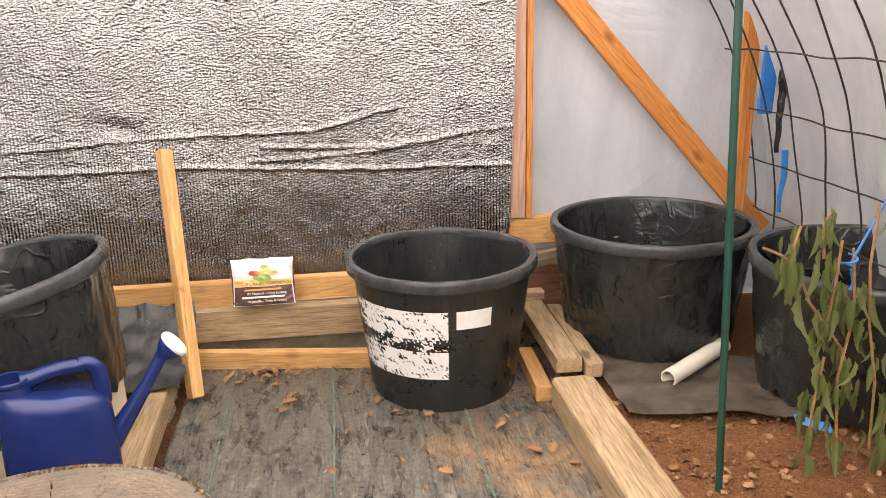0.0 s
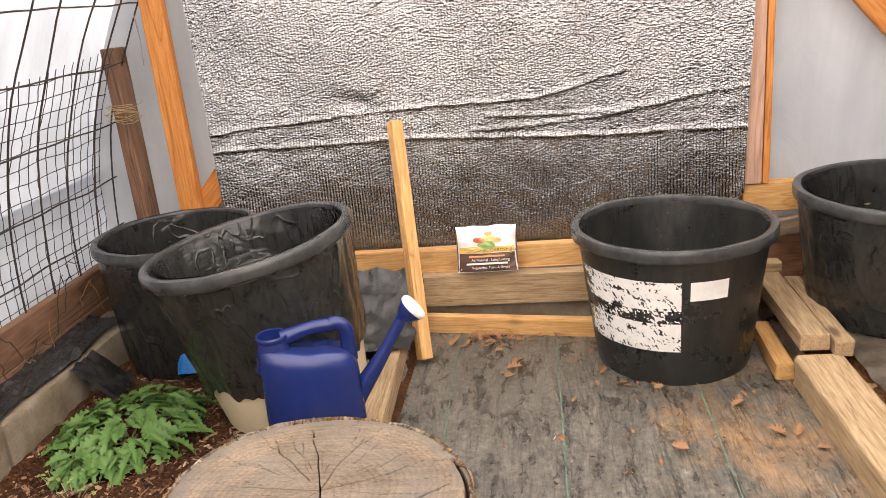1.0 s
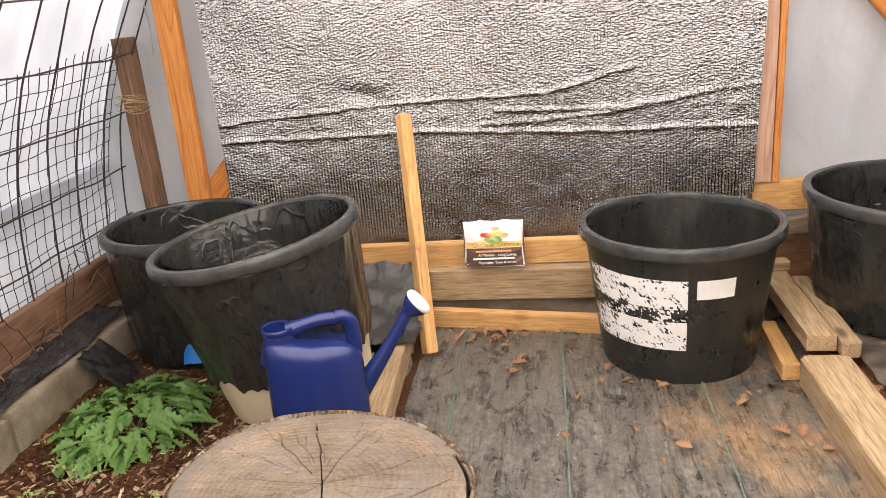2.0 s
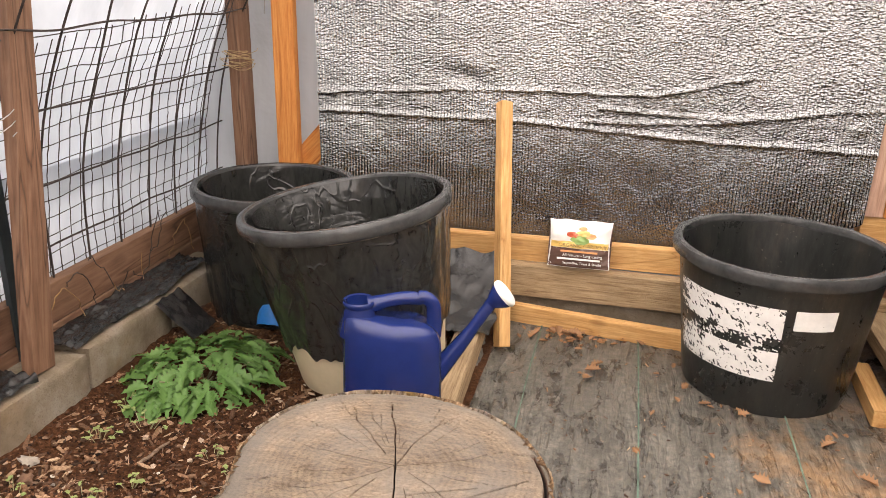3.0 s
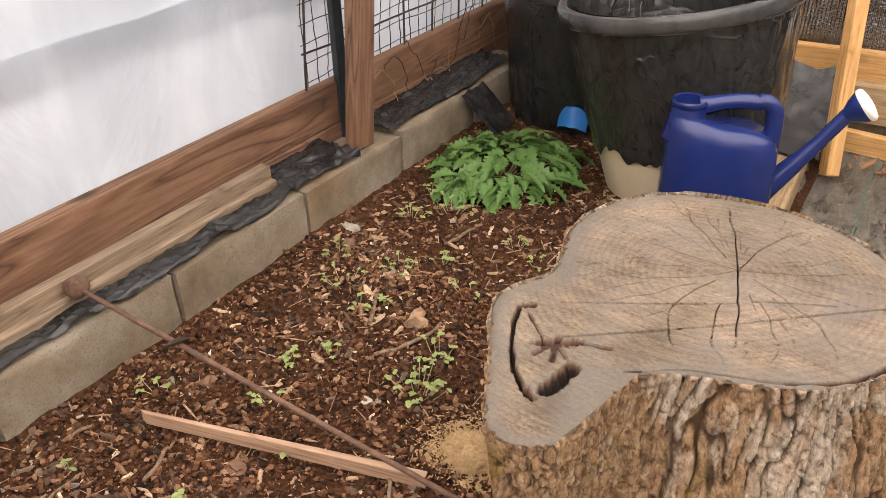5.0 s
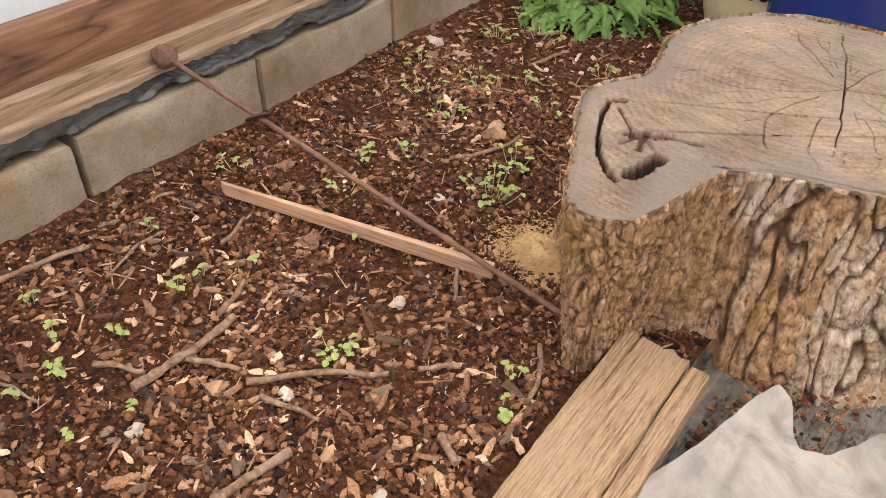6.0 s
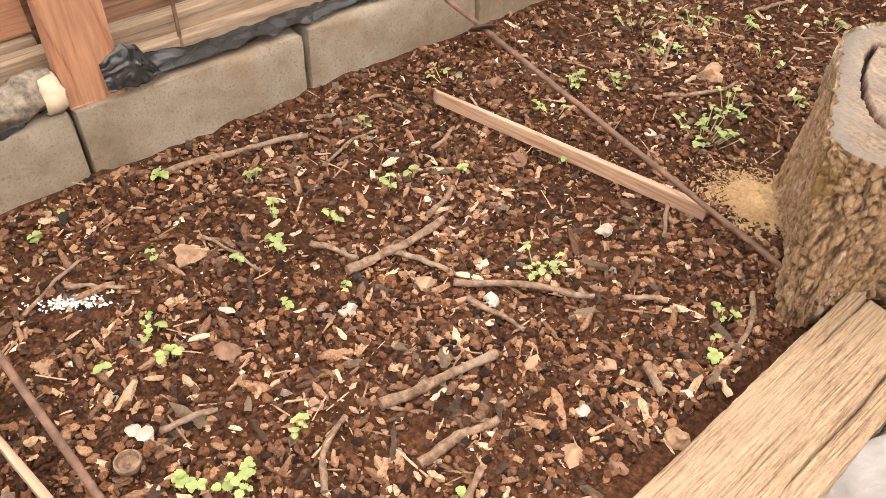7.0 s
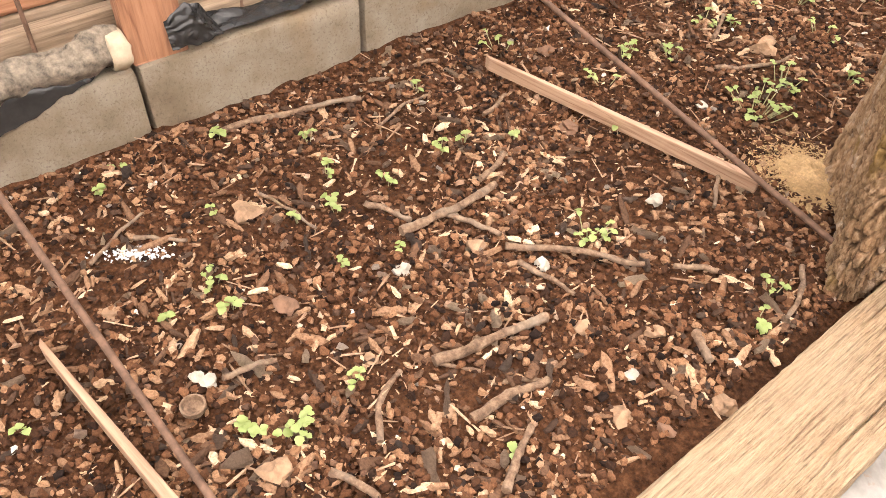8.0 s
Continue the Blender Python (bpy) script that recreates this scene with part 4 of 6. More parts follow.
def crack_depth(x, y):
    """How open the wood is here."""
    q, a = math.hypot(x, y), math.degrees(math.atan2(y, x))
    d = 0.0
    for a0, r0, r1, w, bend in CRACKS:
        if r0 < q < r1:
            t = (q - r0) / (r1 - r0)
            off = (a - a0 - bend * t * t + 180) % 360 - 180
            if abs(off) * q > 2.5:
                continue
            off -= 3 * n3(q * 22, a0, 2)
            ww = 0.62 * w * (1.1 - t) ** 0.5 * (0.75 + 0.4 * n3(q * 50, a0, 7))
            d = max(d, 1.9 * (1 - abs(math.radians(off) * q) / max(ww, 0.0004)))
    wob = 0.0022 * n3(x * 60, y * 60, 5)
    for (ax, ay), (bx, by), w, deep in SPLITS:
        t = max(0, min(1, ((x - ax) * (bx - ax) + (y - ay) * (by - ay)) / ((bx - ax) ** 2 + (by - ay) ** 2)))
        e = math.hypot(x - ax - t * (bx - ax), y - ay - t * (by - ay))
        if e < 3 * w:
            e += wob * min(1.0, w / 0.003) + w * 0.5 * n3(x * 190, y * 190, 8) * (w > 0.004)
            d = max(d, deep * min(1.0, 2.6 * (1 - e / w)))
    ring = math.cos(math.radians(a + 38))
    if q > 0.2 and ring > 0.1 and y < 0.09 and x > -0.07:
        e = -stump_field(x, y) - 0.0125 - 0.002 * n3(a * 0.08, 1, 2)
        wide = (0.0016 + 0.0040 * max(0, math.cos(math.radians(a + 12))) ** 2) * min(1, (ring - 0.1) * 3) * (0.85 + 0.5 * n3(a * 0.2, 4, 2))
        d = max(d, 1.3 * (1 - abs(e) / max(wide, 0.0004)))
    return max(0.0, min(1.6, d))


def build_stump():
    top = empty("tree_stump", pose(-0.545, 1.115, -0.02), label="sawn tree stump with cracked grey top and rough bark", category="tree stump")
    n, nr, H = 840, 170, 0.318
    pts, nor = stump_contour(n)
    # sawn face
    vs, fs, cr, sw = [], [], [], []
    for k in range(nr + 1):
        t = 1 - (1 - k / nr) ** 1.15
        for i in range(n):
            x, y = (pts[i] - 0.001 * nor[i]) * max(0.003, t)
            c = crack_depth(x, y)
            z = H + 0.004 * n3(x * 5, y * 5, 3) - 0.018 * c + 0.0005 * n3(x * 150, y * 60, 4) - 0.004 * max(0, (t - 0.97) / 0.03)
            vs.append((x, y, z))
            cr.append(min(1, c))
            sw.append(max(0.0, min(1.0, 1 + (stump_field(x, y) + 0.012 * n3(x * 14, y * 14, 6)) / 0.050)))
    for k in range(nr):
        for i in range(n):
            j = (i + 1) % n
            fs.append((k * n + i, k * n + n + i, k * n + n + j, k * n + j))
    me = bpy.data.meshes.new("sawn_top")
    me.from_pydata(vs, [], fs)
    # crack openness goes in with the rot, so cracks get their painted dark
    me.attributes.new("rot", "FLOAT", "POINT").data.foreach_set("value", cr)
    me.attributes.new("sapwood", "FLOAT", "POINT").data.foreach_set("value", sw)
    me.polygons.foreach_set("use_smooth", [True] * len(fs))
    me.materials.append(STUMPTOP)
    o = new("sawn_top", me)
    o.parent = top
    o["label"] = "grey sawn face with radial cracks"
    # bark
    nz = 170
    vs, fs, hs, ts = [], [], [], []
    for k in range(nz + 1):
        z = H + 0.003 - (H + 0.05) * k / nz
        t = max(0.0, min(1.0, z / H))
        for i in range(n):
            x, y = pts[i]
            a = math.atan2(y, x)
            flare = 0.030 * (1 - t) ** 2.2 + 0.03 * (1 - t) ** 2 * max(0, math.cos(a - math.radians(-60))) ** 8 + 0.03 * (1 - t) ** 2 * max(0, math.cos(a - math.radians(150))) ** 6
            limb = max(0.0, min(1.0, (-y - 0.24) / 0.14)) * (x < 0)
            flare = flare * (1 - limb) - 0.036 * limb * (1 - t)
            sway = noise.noise_vector(Vector((x * 11, y * 11, z * 9)))
            P = Vector((x, y, 0)) * 62 + Vector((0, 0, z * 13)) + sway * 0.9
            d1, c1 = noise.voronoi(P)
            g1, r1 = min(1.0, (d1[1] - d1[0]) / 0.30), noise.cell(c1[0] * 17.0)
            g, tone, lift = g1, r1, 0.0034 * r1
            if limb > 0:
                P = Vector((x, y, 0)) * 72 + Vector((0, 0, z * 30)) + sway * 1.1
                d2, c2 = noise.voronoi(P)
                g2, r2 = min(1.0, (d2[1] - d2[0]) / 0.35), noise.cell(c2[0] * 17.0)
                g, tone, lift = g1 + (g2 - g1) * limb, r1 + (r2 - r1) * limb, lift + (0.003 * r2 - lift) * limb
            fis = math.exp(-(n3(x * 42 + sway.x, y * 42 + sway.y, z * 4.5) / 0.075) ** 2) * (1 - 0.6 * limb)
            flake = max(0.0, 1 - abs(n3(x * 75 + sway.x, y * 75, z * 62 + 5)) * 7)
            d = -(0.0045 + 0.001 * limb) * (1 - g) ** 2 + 0.6 * lift - 0.009 * fis - 0.0035 * flake + 0.0034 * n3(x * 130, y * 130, z * 70) + 0.006 * n3(x * 34, y * 34, z * 9)
            if k == 0:
                d, flare = -0.0035, 0
            p = pts[i] + nor[i] * (flare + d + 0.003)
            zz = z - (0.005 * max(0, n3(x * 30, y * 30, 2)) if k < 3 else 0)
            vs.append((p.x, p.y, zz))
            # low in furrows and fissures, where the bark colour gets its painted shade
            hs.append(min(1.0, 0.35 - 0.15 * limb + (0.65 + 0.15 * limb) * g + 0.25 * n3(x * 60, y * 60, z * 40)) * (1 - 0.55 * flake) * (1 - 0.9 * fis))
            ts.append(0.35 * tone + 0.65 * (1 - limb) * max(0.0, min(1.0, 0.6 + 1.2 * n3(x * 7, y * 7, z * 4))))
    for k in range(nz):
        for i in range(n):
            j = (i + 1) % n
            fs.append((k * n + i, k * n + n + i, k * n + n + j, k * n + j))
    me = bpy.data.meshes.new("bark")
    me.from_pydata(vs, [], fs)
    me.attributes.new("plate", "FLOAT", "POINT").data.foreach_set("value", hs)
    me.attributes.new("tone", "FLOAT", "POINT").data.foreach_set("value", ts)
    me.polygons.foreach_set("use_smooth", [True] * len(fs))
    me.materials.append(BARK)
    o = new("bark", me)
    o.parent = top
    o["label"] = "furrowed brown and grey bark"


build_stump()


# ---- dry vines on the sill ----
random.seed(15)
for k in range(7):
    bm = bmesh.new()
    y0, z0 = 1.62 + 0.10 * k, 0.20 + 0.04 * (k % 3)
    pts = [(-1.652 + 0.012 * n3(i * 0.5, k, 1), y0 + 0.011 * i + 0.03 * n3(i * 0.3, k, 2), z0 + 0.10 * math.sin(i * 0.25 + k) * (0.4 + 0.05 * i) + 0.03 * n3(i * 0.4, k, 3)) for i in range(16)]
    tube(bm, pts, 0.0016, 5)
    tagged(link_mesh("dry_vine", bm, BROWNSTEM if k % 3 == 0 else WIRE, True), "thin dry vine clinging to the sill board", "vine", "dry vines")


# ---- watering can ----
def superellipse(a, rx, ry, p=3.2):
    c, s = math.cos(a), math.sin(a)
    k = (abs(c) ** p + abs(s) ** p) ** (-1 / p)
    return rx * k * c, ry * k * s


def build_can():
    top = empty("watering_can", pose(-0.712, 1.662, 0.0, 0, 0, 19), label="dark blue plastic watering can with white rose", category="watering can")
    bm = bmesh.new()
    n, rings = 72, []
    prof = [(0.0, 0.92), (0.004, 0.97), (0.015, 1.0), (0.08, 1.02), (0.16, 1.02), (0.22, 1.01), (0.258, 0.995), (0.284, 0.965), (0.301, 0.91), (0.312, 0.81), (0.318, 0.62), (0.321, 0.3), (0.322, 0.02)]
    for z, k in prof:
        ring = []
        for i in range(n):
            a = 2 * math.pi * i / n
            x, y = superellipse(a, 0.118 * min(1.0, k + 0.02) if z > 0.25 else 0.118 * k, 0.070 * k)
            dz = (-0.018 * (x / 0.118) ** 2 + 0.055 * max(0, -x / 0.118) ** 1.3) * (z > 0.2) * min(1, (z - 0.2) / 0.08)
            dent = -0.006 * math.exp(-((x * 0.8 + z - 0.21) / 0.012) ** 2) * (abs(y) > 0.04) if 0.02 < z < 0.27 else 0
            ring.append(bm.verts.new((x, y + math.copysign(dent, y), z + dz)))
        rings.append(ring)
    for a, b in zip(rings, rings[1:]):
        for i in range(n):
            j = (i + 1) % n
            bm.faces.new((a[i], a[j], b[j], b[i]))
    bm.faces.new(rings[0][::-1])
    bm.faces.new(rings[-1])
    part("body", bm, BLUE, top, smooth=True)
    bm = bmesh.new()
    lathe(bm, [(0.052, 0.285), (0.044, 0.315), (0.038, 0.345), (0.036, 0.354), (0.039, 0.358), (0.040, 0.366), (0.037, 0.370), (0.032, 0.368), (0.031, 0.33), (0.01, 0.30)], 40)
    bmesh.ops.translate(bm, vec=(-0.078, 0, 0), verts=bm.verts)
    part("filler_neck", bm, BLUE, top, smooth=True)
    bm = bmesh.new()
    pts = [(-0.055, 0, 0.355)]
    for k in range(14):
        t = k / 13
        pts.append((-0.04 + 0.105 * t, 0, 0.358 + 0.012 * math.sin(t * 2.2)))
    for k in range(1, 12):
        t = math.pi / 2 * k / 11
        pts.append((0.065 + 0.035 * math.sin(t), 0, 0.338 + 0.035 * math.cos(t)))
    pts += [(0.102, 0, 0.31), (0.100, 0, 0.27)]
    tube(bm, pts, 0.019, 14, rfun=lambda t: 0.017 + 0.006 * max(0, t - 0.6) + 0.004 * max(0, 0.15 - t) / 0.15)
    part("handle", bm, BLUE, top, smooth=True)
    bm = bmesh.new()
    pts = []
    for k in range(18):
        t = k / 17
        pts.append((0.095 + 0.143 * t, 0, 0.150 + 0.200 * (t ** 0.9) - 0.012 * math.sin(t * 3.1)))
    tube(bm, pts, 0.02, 16, rfun=lambda t: 0.028 - 0.013 * min(1, t * 1.4))
    part("spout", bm, BLUE, top, smooth=True)
    axis = Matrix.Translation((0.240, 0, 0.352)) @ Vector((0.72, -0.12, 0.62)).to_track_quat("Z", "Y").to_matrix().to_4x4()
    bm = bmesh.new()
    lathe(bm, [(0.013, -0.012), (0.016, 0.0), (0.026, 0.014), (0.033, 0.028), (0.034, 0.036)], 36)
    bmesh.ops.transform(bm, matrix=axis, verts=bm.verts)
    rose = part("rose", bm, BLUE, top, smooth=True)
    bm = bmesh.new()
    lathe(bm, [(0.0345, 0.034), (0.0365, 0.036), (0.0365, 0.043), (0.033, 0.047), (0.02, 0.050), (0.001, 0.051)], 36)
    bmesh.ops.transform(bm, matrix=axis, verts=bm.verts)
    part("rose_cap", bm, WHITE, rose, "white plastic sprinkler cap", smooth=True)


build_can()


# ---- fertiliser bag ----
def letters(body, size, m, material, parent):
    cu = bpy.data.curves.new("lettering", "FONT")
    cu.body, cu.size, cu.align_x, cu.extrude = body, size, "CENTER", 0.0002
    tmp = bpy.data.objects.new("lettering", cu)
    scene.collection.objects.link(tmp)
    me = bpy.data.meshes.new_from_object(tmp.evaluated_get(bpy.context.evaluated_depsgraph_get()))
    bpy.data.objects.remove(tmp)
    me.materials.clear()
    me.materials.append(material)
    o = new("lettering", me)
    o.parent = parent
    o.matrix_local = m
    return o


def build_bag():
    top = empty("fertiliser_bag", pose(-0.318, 2.507, 0.181, -11, 0, 0), label="small glossy fertiliser bag with brown and white print", category="bag")
    W, Hh = 0.206, 0.158

    def front(u, v, off=0.0):
        x, z = (u - 0.5) * W, v * Hh
        puff = 0.024 * (max(0.0, math.sin(math.pi * u)) ** 0.6) * (max(0.0, math.sin(math.pi * min(1, v * 0.95 + 0.05))) ** 0.5)
        y = -puff - off + 0.006 * n3(u * 5, v * 5, 3) + 0.003 * n3(u * 14, v * 14, 4)
        return x * (1 - 0.05 * math.sin(math.pi * v)), y, z + 0.006 * v * n3(u * 5, 3, 8)

    def piece(name, u0, u1, v0, v1, material, off, label=""):
        o = sheet(name, 30, 24, lambda u, v: front(u0 + (u1 - u0) * u, v0 + (v1 - v0) * v, off), material)
        o.parent = top
        if label:
            o["label"] = label

    piece("front", 0, 1, 0, 1, BAGWHITE, 0.0)
    o = sheet("back", 20, 14, lambda u, v: ((u - 0.5) * W, 0.02 * math.sin(math.pi * u) * math.sin(math.pi * v) ** 0.5 + 0.001, v * Hh), BAGBROWN)
    o.parent = top
    piece("brown_panel", 0.02, 0.98, 0.01, 0.42, BAGBROWN, 0.0006, "brown printed lower panel")
    piece("yellow_band", 0.02, 0.98, 0.425, 0.555, BAGYELLOW, 0.0009, "yellow printed band")
    for uu, vv, r, mtl in ((0.38, 0.70, 0.10, BAGRED), (0.55, 0.73, 0.12, BAGYELLOW), (0.68, 0.68, 0.09, BAGORANGE), (0.50, 0.60, 0.16, BAGGREEN), (0.54, 0.84, 0.07, BAGORANGE)):
        o = sheet("picture_patch", 16, 10, lambda u, v: front(uu + r * (v ** 0.6) * math.cos(2 * math.pi * u) * (1 + 0.3 * n3(u * 9, uu * 9, 1)), vv + r * 0.62 * (v ** 0.6) * math.sin(2 * math.pi * u), 0.0013 + 0.0002 * r), mtl)
        o.parent = top
    flat = pose(0, -0.0285, 0, 90, 0, 0)
    letters("ORGANIC GARDENING", 0.0165, Matrix.Translation((0.02, 0, 0.071)) @ flat, BAGINK, top)
    letters("All Natural - Long Lasting", 0.0125, Matrix.Translation((0.012, 0, 0.040)) @ flat, BAGWHITE, top)
    letters("Vegetables, Trees & Shrubs", 0.0115, Matrix.Translation((0.012, 0.0015, 0.014)) @ flat, BAGWHITE, top)
    for z, w in ((0.0535, 0.12), (0.0285, 0.14)):
        bm = bmesh.new()
        box(bm, (-w / 2, -0.0292, z), (w / 2, -0.0284, z + 0.006), 0)
        part("print_bar", bm, BAGORANGE if z > 0.05 else BAGWHITE, top)


build_bag()


# ---- hoop panel and netting ----
def wire_panel():
    top = empty("hoop_panel", label="arched rusty wire cattle panel of the tunnel", category="wire panel", kind="structure")
    random.seed(9)
    ys = [1.44, 1.555] + [1.72 + 0.16 * k for k in range(6)] + [2.655]
    for y in ys:
        bm = bmesh.new()
        ph = random.uniform(0, 9)
        pts = []
        for k in range(71):
            a = -0.06 + (math.pi + 0.12) * k / 70
            x, z = hoop(a, HR - 0.005 + 0.016 * n3(a * 5, ph, 1))
            pts.append((x, y + 0.020 * n3(a * 4, ph, 2), z))
        tube(bm, pts, 0.0032, 6)
        part("arch_wire", bm, WIRE, top, smooth=True)
    arcs = [0.055, 0.165, 0.295, 0.43] + [0.57 + 0.13 * k for k in range(16)] + [2.71, 2.85, 2.97, 3.09]
    for a in arcs:
        bm = bmesh.new()
        pts = []
        for k in range(41):
            y = 1.43 + 1.25 * k / 40
            x, z = hoop(a + 0.006 * n3(y * 5, a * 7, 3), HR - 0.010 + 0.010 * n3(y * 4, a * 7, 1))
            pts.append((x, y, z))
        tube(bm, pts, 0.0028, 6)
        part("long_wire", bm, WIRE, top, smooth=True)


wire_panel()


def netting():
    top = empty("wire_netting", label="fine rusty wire netting behind the hoop panel", category="wire netting", kind="structure")

    def p(y, s):
        a = -0.06 + s / HR
        x, z = hoop(a, HR + 0.012 + 0.014 * n3(y * 4, s * 5, 6))
        return x + 0.004 * n3(s * 30, y * 22, 1), y + 0.010 * n3(s * 7, y * 5, 2), z + 0.008 * n3(y * 7, s * 9, 3)
    for k in range(25):
        bm = bmesh.new()
        y = 1.46 + 0.048 * k
        tube(bm, [p(y, (0.72 + 0.10 * (y - 1.45)) * i / 40) for i in range(41)], 0.0015, 4, False)
        part("net_wire", bm, WIRE, top)
    for k in range(16):
        bm = bmesh.new()
        tube(bm, [p(1.45 + 1.17 * i / 40, 0.05 * k + (0.02 * k * 0.1 * i / 40)) for i in range(41)], 0.0015, 4, False)
        part("net_wire", bm, WIRE, top)


netting()

# black steel stake and lashing by the post
bm = bmesh.new()
box(bm, (-0.012, -0.018, 0.12), (0.006, 0.018, 1.2), 0.003)
o = link_mesh("steel_stake", bm, DARKSTEEL)
o.location = (-1.665, 1.545, 0)
tagged(o, "dark painted steel stake standing behind the post", "stake")
bm = bmesh.new()
tube(bm, [(-1.60 + 0.055 * math.cos(t) - 0.012, 1.505 + 0.065 * math.sin(t), 0.735 + 0.012 * math.sin(2 * t) + 0.004 * t) for t in [k * 0.35 for k in range(38)]], 0.0013, 5)
tagged(link_mesh("tie_wire", bm, STEEL), "thin galvanised wire tied round the post", "tie wire")
bm = bmesh.new()
random.seed(3)
for s in range(5):
    c = Vector((-1.535, 2.60, 0.78 + 0.012 * s))
    tube(bm, [c + Vector((0.05 * math.cos(t * 2 + s) * (0.4 + t / 4), -0.02 + 0.02 * math.sin(t * 2 + s), 0.03 * n3(t, s, 2))) for t in [k * 0.3 for k in range(16)]], 0.0012, 4)
tagged(link_mesh("dry_twine", bm, STRAW), "tangle of dry twine tied round the corner post", "twine")
bm = bmesh.new()
tube(bm, [(-1.44 + 0.006 * math.sin(t * 3), 2.60, 1.12 - 0.16 * t + 0.004 * math.cos(t * 9)) for t in [k / 14 for k in range(15)]], 0.0022, 5)
tagged(link_mesh("wire_hook", bm, STEEL), "thin grey wire hanging by the stud", "wire hook")


# ---- loose bits of the beds ----
def loose(name, spots, kinds, material, label, category):
    """Many small bits in one mesh: each spot is (x, y, z, size, kind), turned at random."""
    vs, fs = [], []
    for x, y, z, s, k in spots:
        pv, pf = kinds[k]
        rot = Euler((random.uniform(-0.5, 0.5), random.uniform(-0.5, 0.5), random.uniform(0, 6.283))).to_matrix()
        sc = Vector((random.uniform(0.8, 1.25), random.uniform(0.75, 1.3), random.uniform(0.7, 1.2))) * s
        o = len(vs)
        for p in pv:
            q = rot @ Vector((p[0] * sc.x, p[1] * sc.y, p[2] * sc.z))
            vs.append((x + q.x, y + q.y, z + q.z))
        fs += [tuple(i + o for i in f) for f in pf]
    me = bpy.data.meshes.new(name)
    me.from_pydata(vs, [], fs)
    me.materials.append(material)
    return tagged(new(name, me), label, category, kind="stuff")


def rock_shape(seed, flat=0.75, rough=0.3):
    """An angular stone or clod: the hull of a few points."""
    random.seed(seed * 13 + 5)
    bm = bmesh.new()
    for k in range(9 if seed % 2 else 14):
        p = Vector((random.gauss(0, 1), random.gauss(0, 1), random.gauss(0, 1))).normalized() * 0.5 * random.uniform(1 - rough, 1.1)
        bm.verts.new((p.x, p.y * random.uniform(0.8, 1.1), p.z * flat))
    res = bmesh.ops.convex_hull(bm, input=bm.verts[:])
    bmesh.ops.delete(bm, geom=[g for g in res["geom_interior"] if isinstance(g, bmesh.types.BMVert)], context="VERTS")
    bm.verts.index_update()
    out = [tuple(v.co) for v in bm.verts], [tuple(v.index for v in f.verts) for f in bm.faces]
    bm.free()
    return out


def chip_shape(seed, length=3.0):
    """A splintered chip: a ragged flat flake or a tapered bar with torn ends."""
    random.seed(seed)
    if seed % 2:
        m = 7
        rim = []
        for i in range(m):
            a = 2 * math.pi * (i + random.uniform(-0.3, 0.3)) / m
            q = random.uniform(0.65, 1.15)
            rim.append((0.36 * length * q * math.cos(a), 0.42 * q * math.sin(a)))
        vs = [(x, y, -0.14 + random.uniform(-0.05, 0.05)) for x, y in rim] + [(x * random.uniform(0.75, 0.98), y * random.uniform(0.75, 0.98), 0.16 + random.uniform(-0.1, 0.1)) for x, y in rim]
        fs = [(i, (i + 1) % m, m + (i + 1) % m, m + i) for i in range(m)]
        fs += [(m, m + i, m + i + 1) for i in range(1, m - 1)] + [tuple(range(m - 1, -1, -1))]
        return vs, fs
    vs, fs = [], []
    n = 4
    bend = random.uniform(-0.3, 0.3)
    for i in range(n + 1):
        t = i / n - 0.5
        w = 0.46 * random.uniform(0.55, 1.3) * (0.45 if i in (0, n) and random.random() < 0.6 else 1)
        h = 0.20 * random.uniform(0.5, 1.4)
        for dy, dz in ((-w, -h), (w, -h), (w * random.uniform(0.4, 1), h), (-w * random.uniform(0.4, 1), h)):
            vs.append((t * length + random.uniform(-0.22, 0.22), dy + bend * t * t, dz + random.uniform(-0.08, 0.08)))
    for i in range(n):
        for k in range(4):
            a, b = i * 4 + k, i * 4 + (k + 1) % 4
            fs.append((a, b, b + 4, a + 4))
    fs += [(3, 2, 1, 0), (n * 4, n * 4 + 1, n * 4 + 2, n * 4 + 3)]
    return vs, fs


def in_stump(x, y):
    return stump_field(x + 0.545, y - 1.115) < (0.03 if y > 0.85 else -0.035)


def bed_spots(count, lo, hi, kinds, ys, lift=0.2, power=2.5, region=None):
    out = []
    while len(out) < count:
        x, y = random.uniform(-1.53, -0.56), random.uniform(*ys)
        if in_stump(x, y) or (x > -0.67 and -0.7 < y < 0.71) or (x > -0.645 and y > 1.15):
            continue
        if region and region(x, y) < random.random():
            continue
        s = lo + (hi - lo) * random.random() ** power
        out.append((x, y, soil_height(x, y) + s * lift, s, random.randrange(kinds)))
    return out


def crumb_density(x, y):
    return max(0.25, min(1, 0.75 + 1.3 * n3(x * 3.5, y * 3.5, 4)))


random.seed(21)
ROCKS = [rock_shape(k) for k in range(8)]
CHIPS = [chip_shape(k, 2.0 + 0.35 * k) for k in range(8)]
random.seed(22)
loose("soil_crumbs", bed_spots(36000, 0.0028, 0.017, 8, (-0.62, 1.25), 0.3, 2.6, crumb_density) + bed_spots(8000, 0.004, 0.015, 8, (1.2, 2.4)), ROCKS, CLODMAT, "dark brown crumbs of soil over the bed", "soil crumbs")


def chip_density(x, y):
    return 0.12 + 0.88 * max(0, min(1, 0.45 + 1.7 * n3(x * 3.4, y * 3.4, 11) + 0.35 * (y < 0.3) * (x > -1.05)))


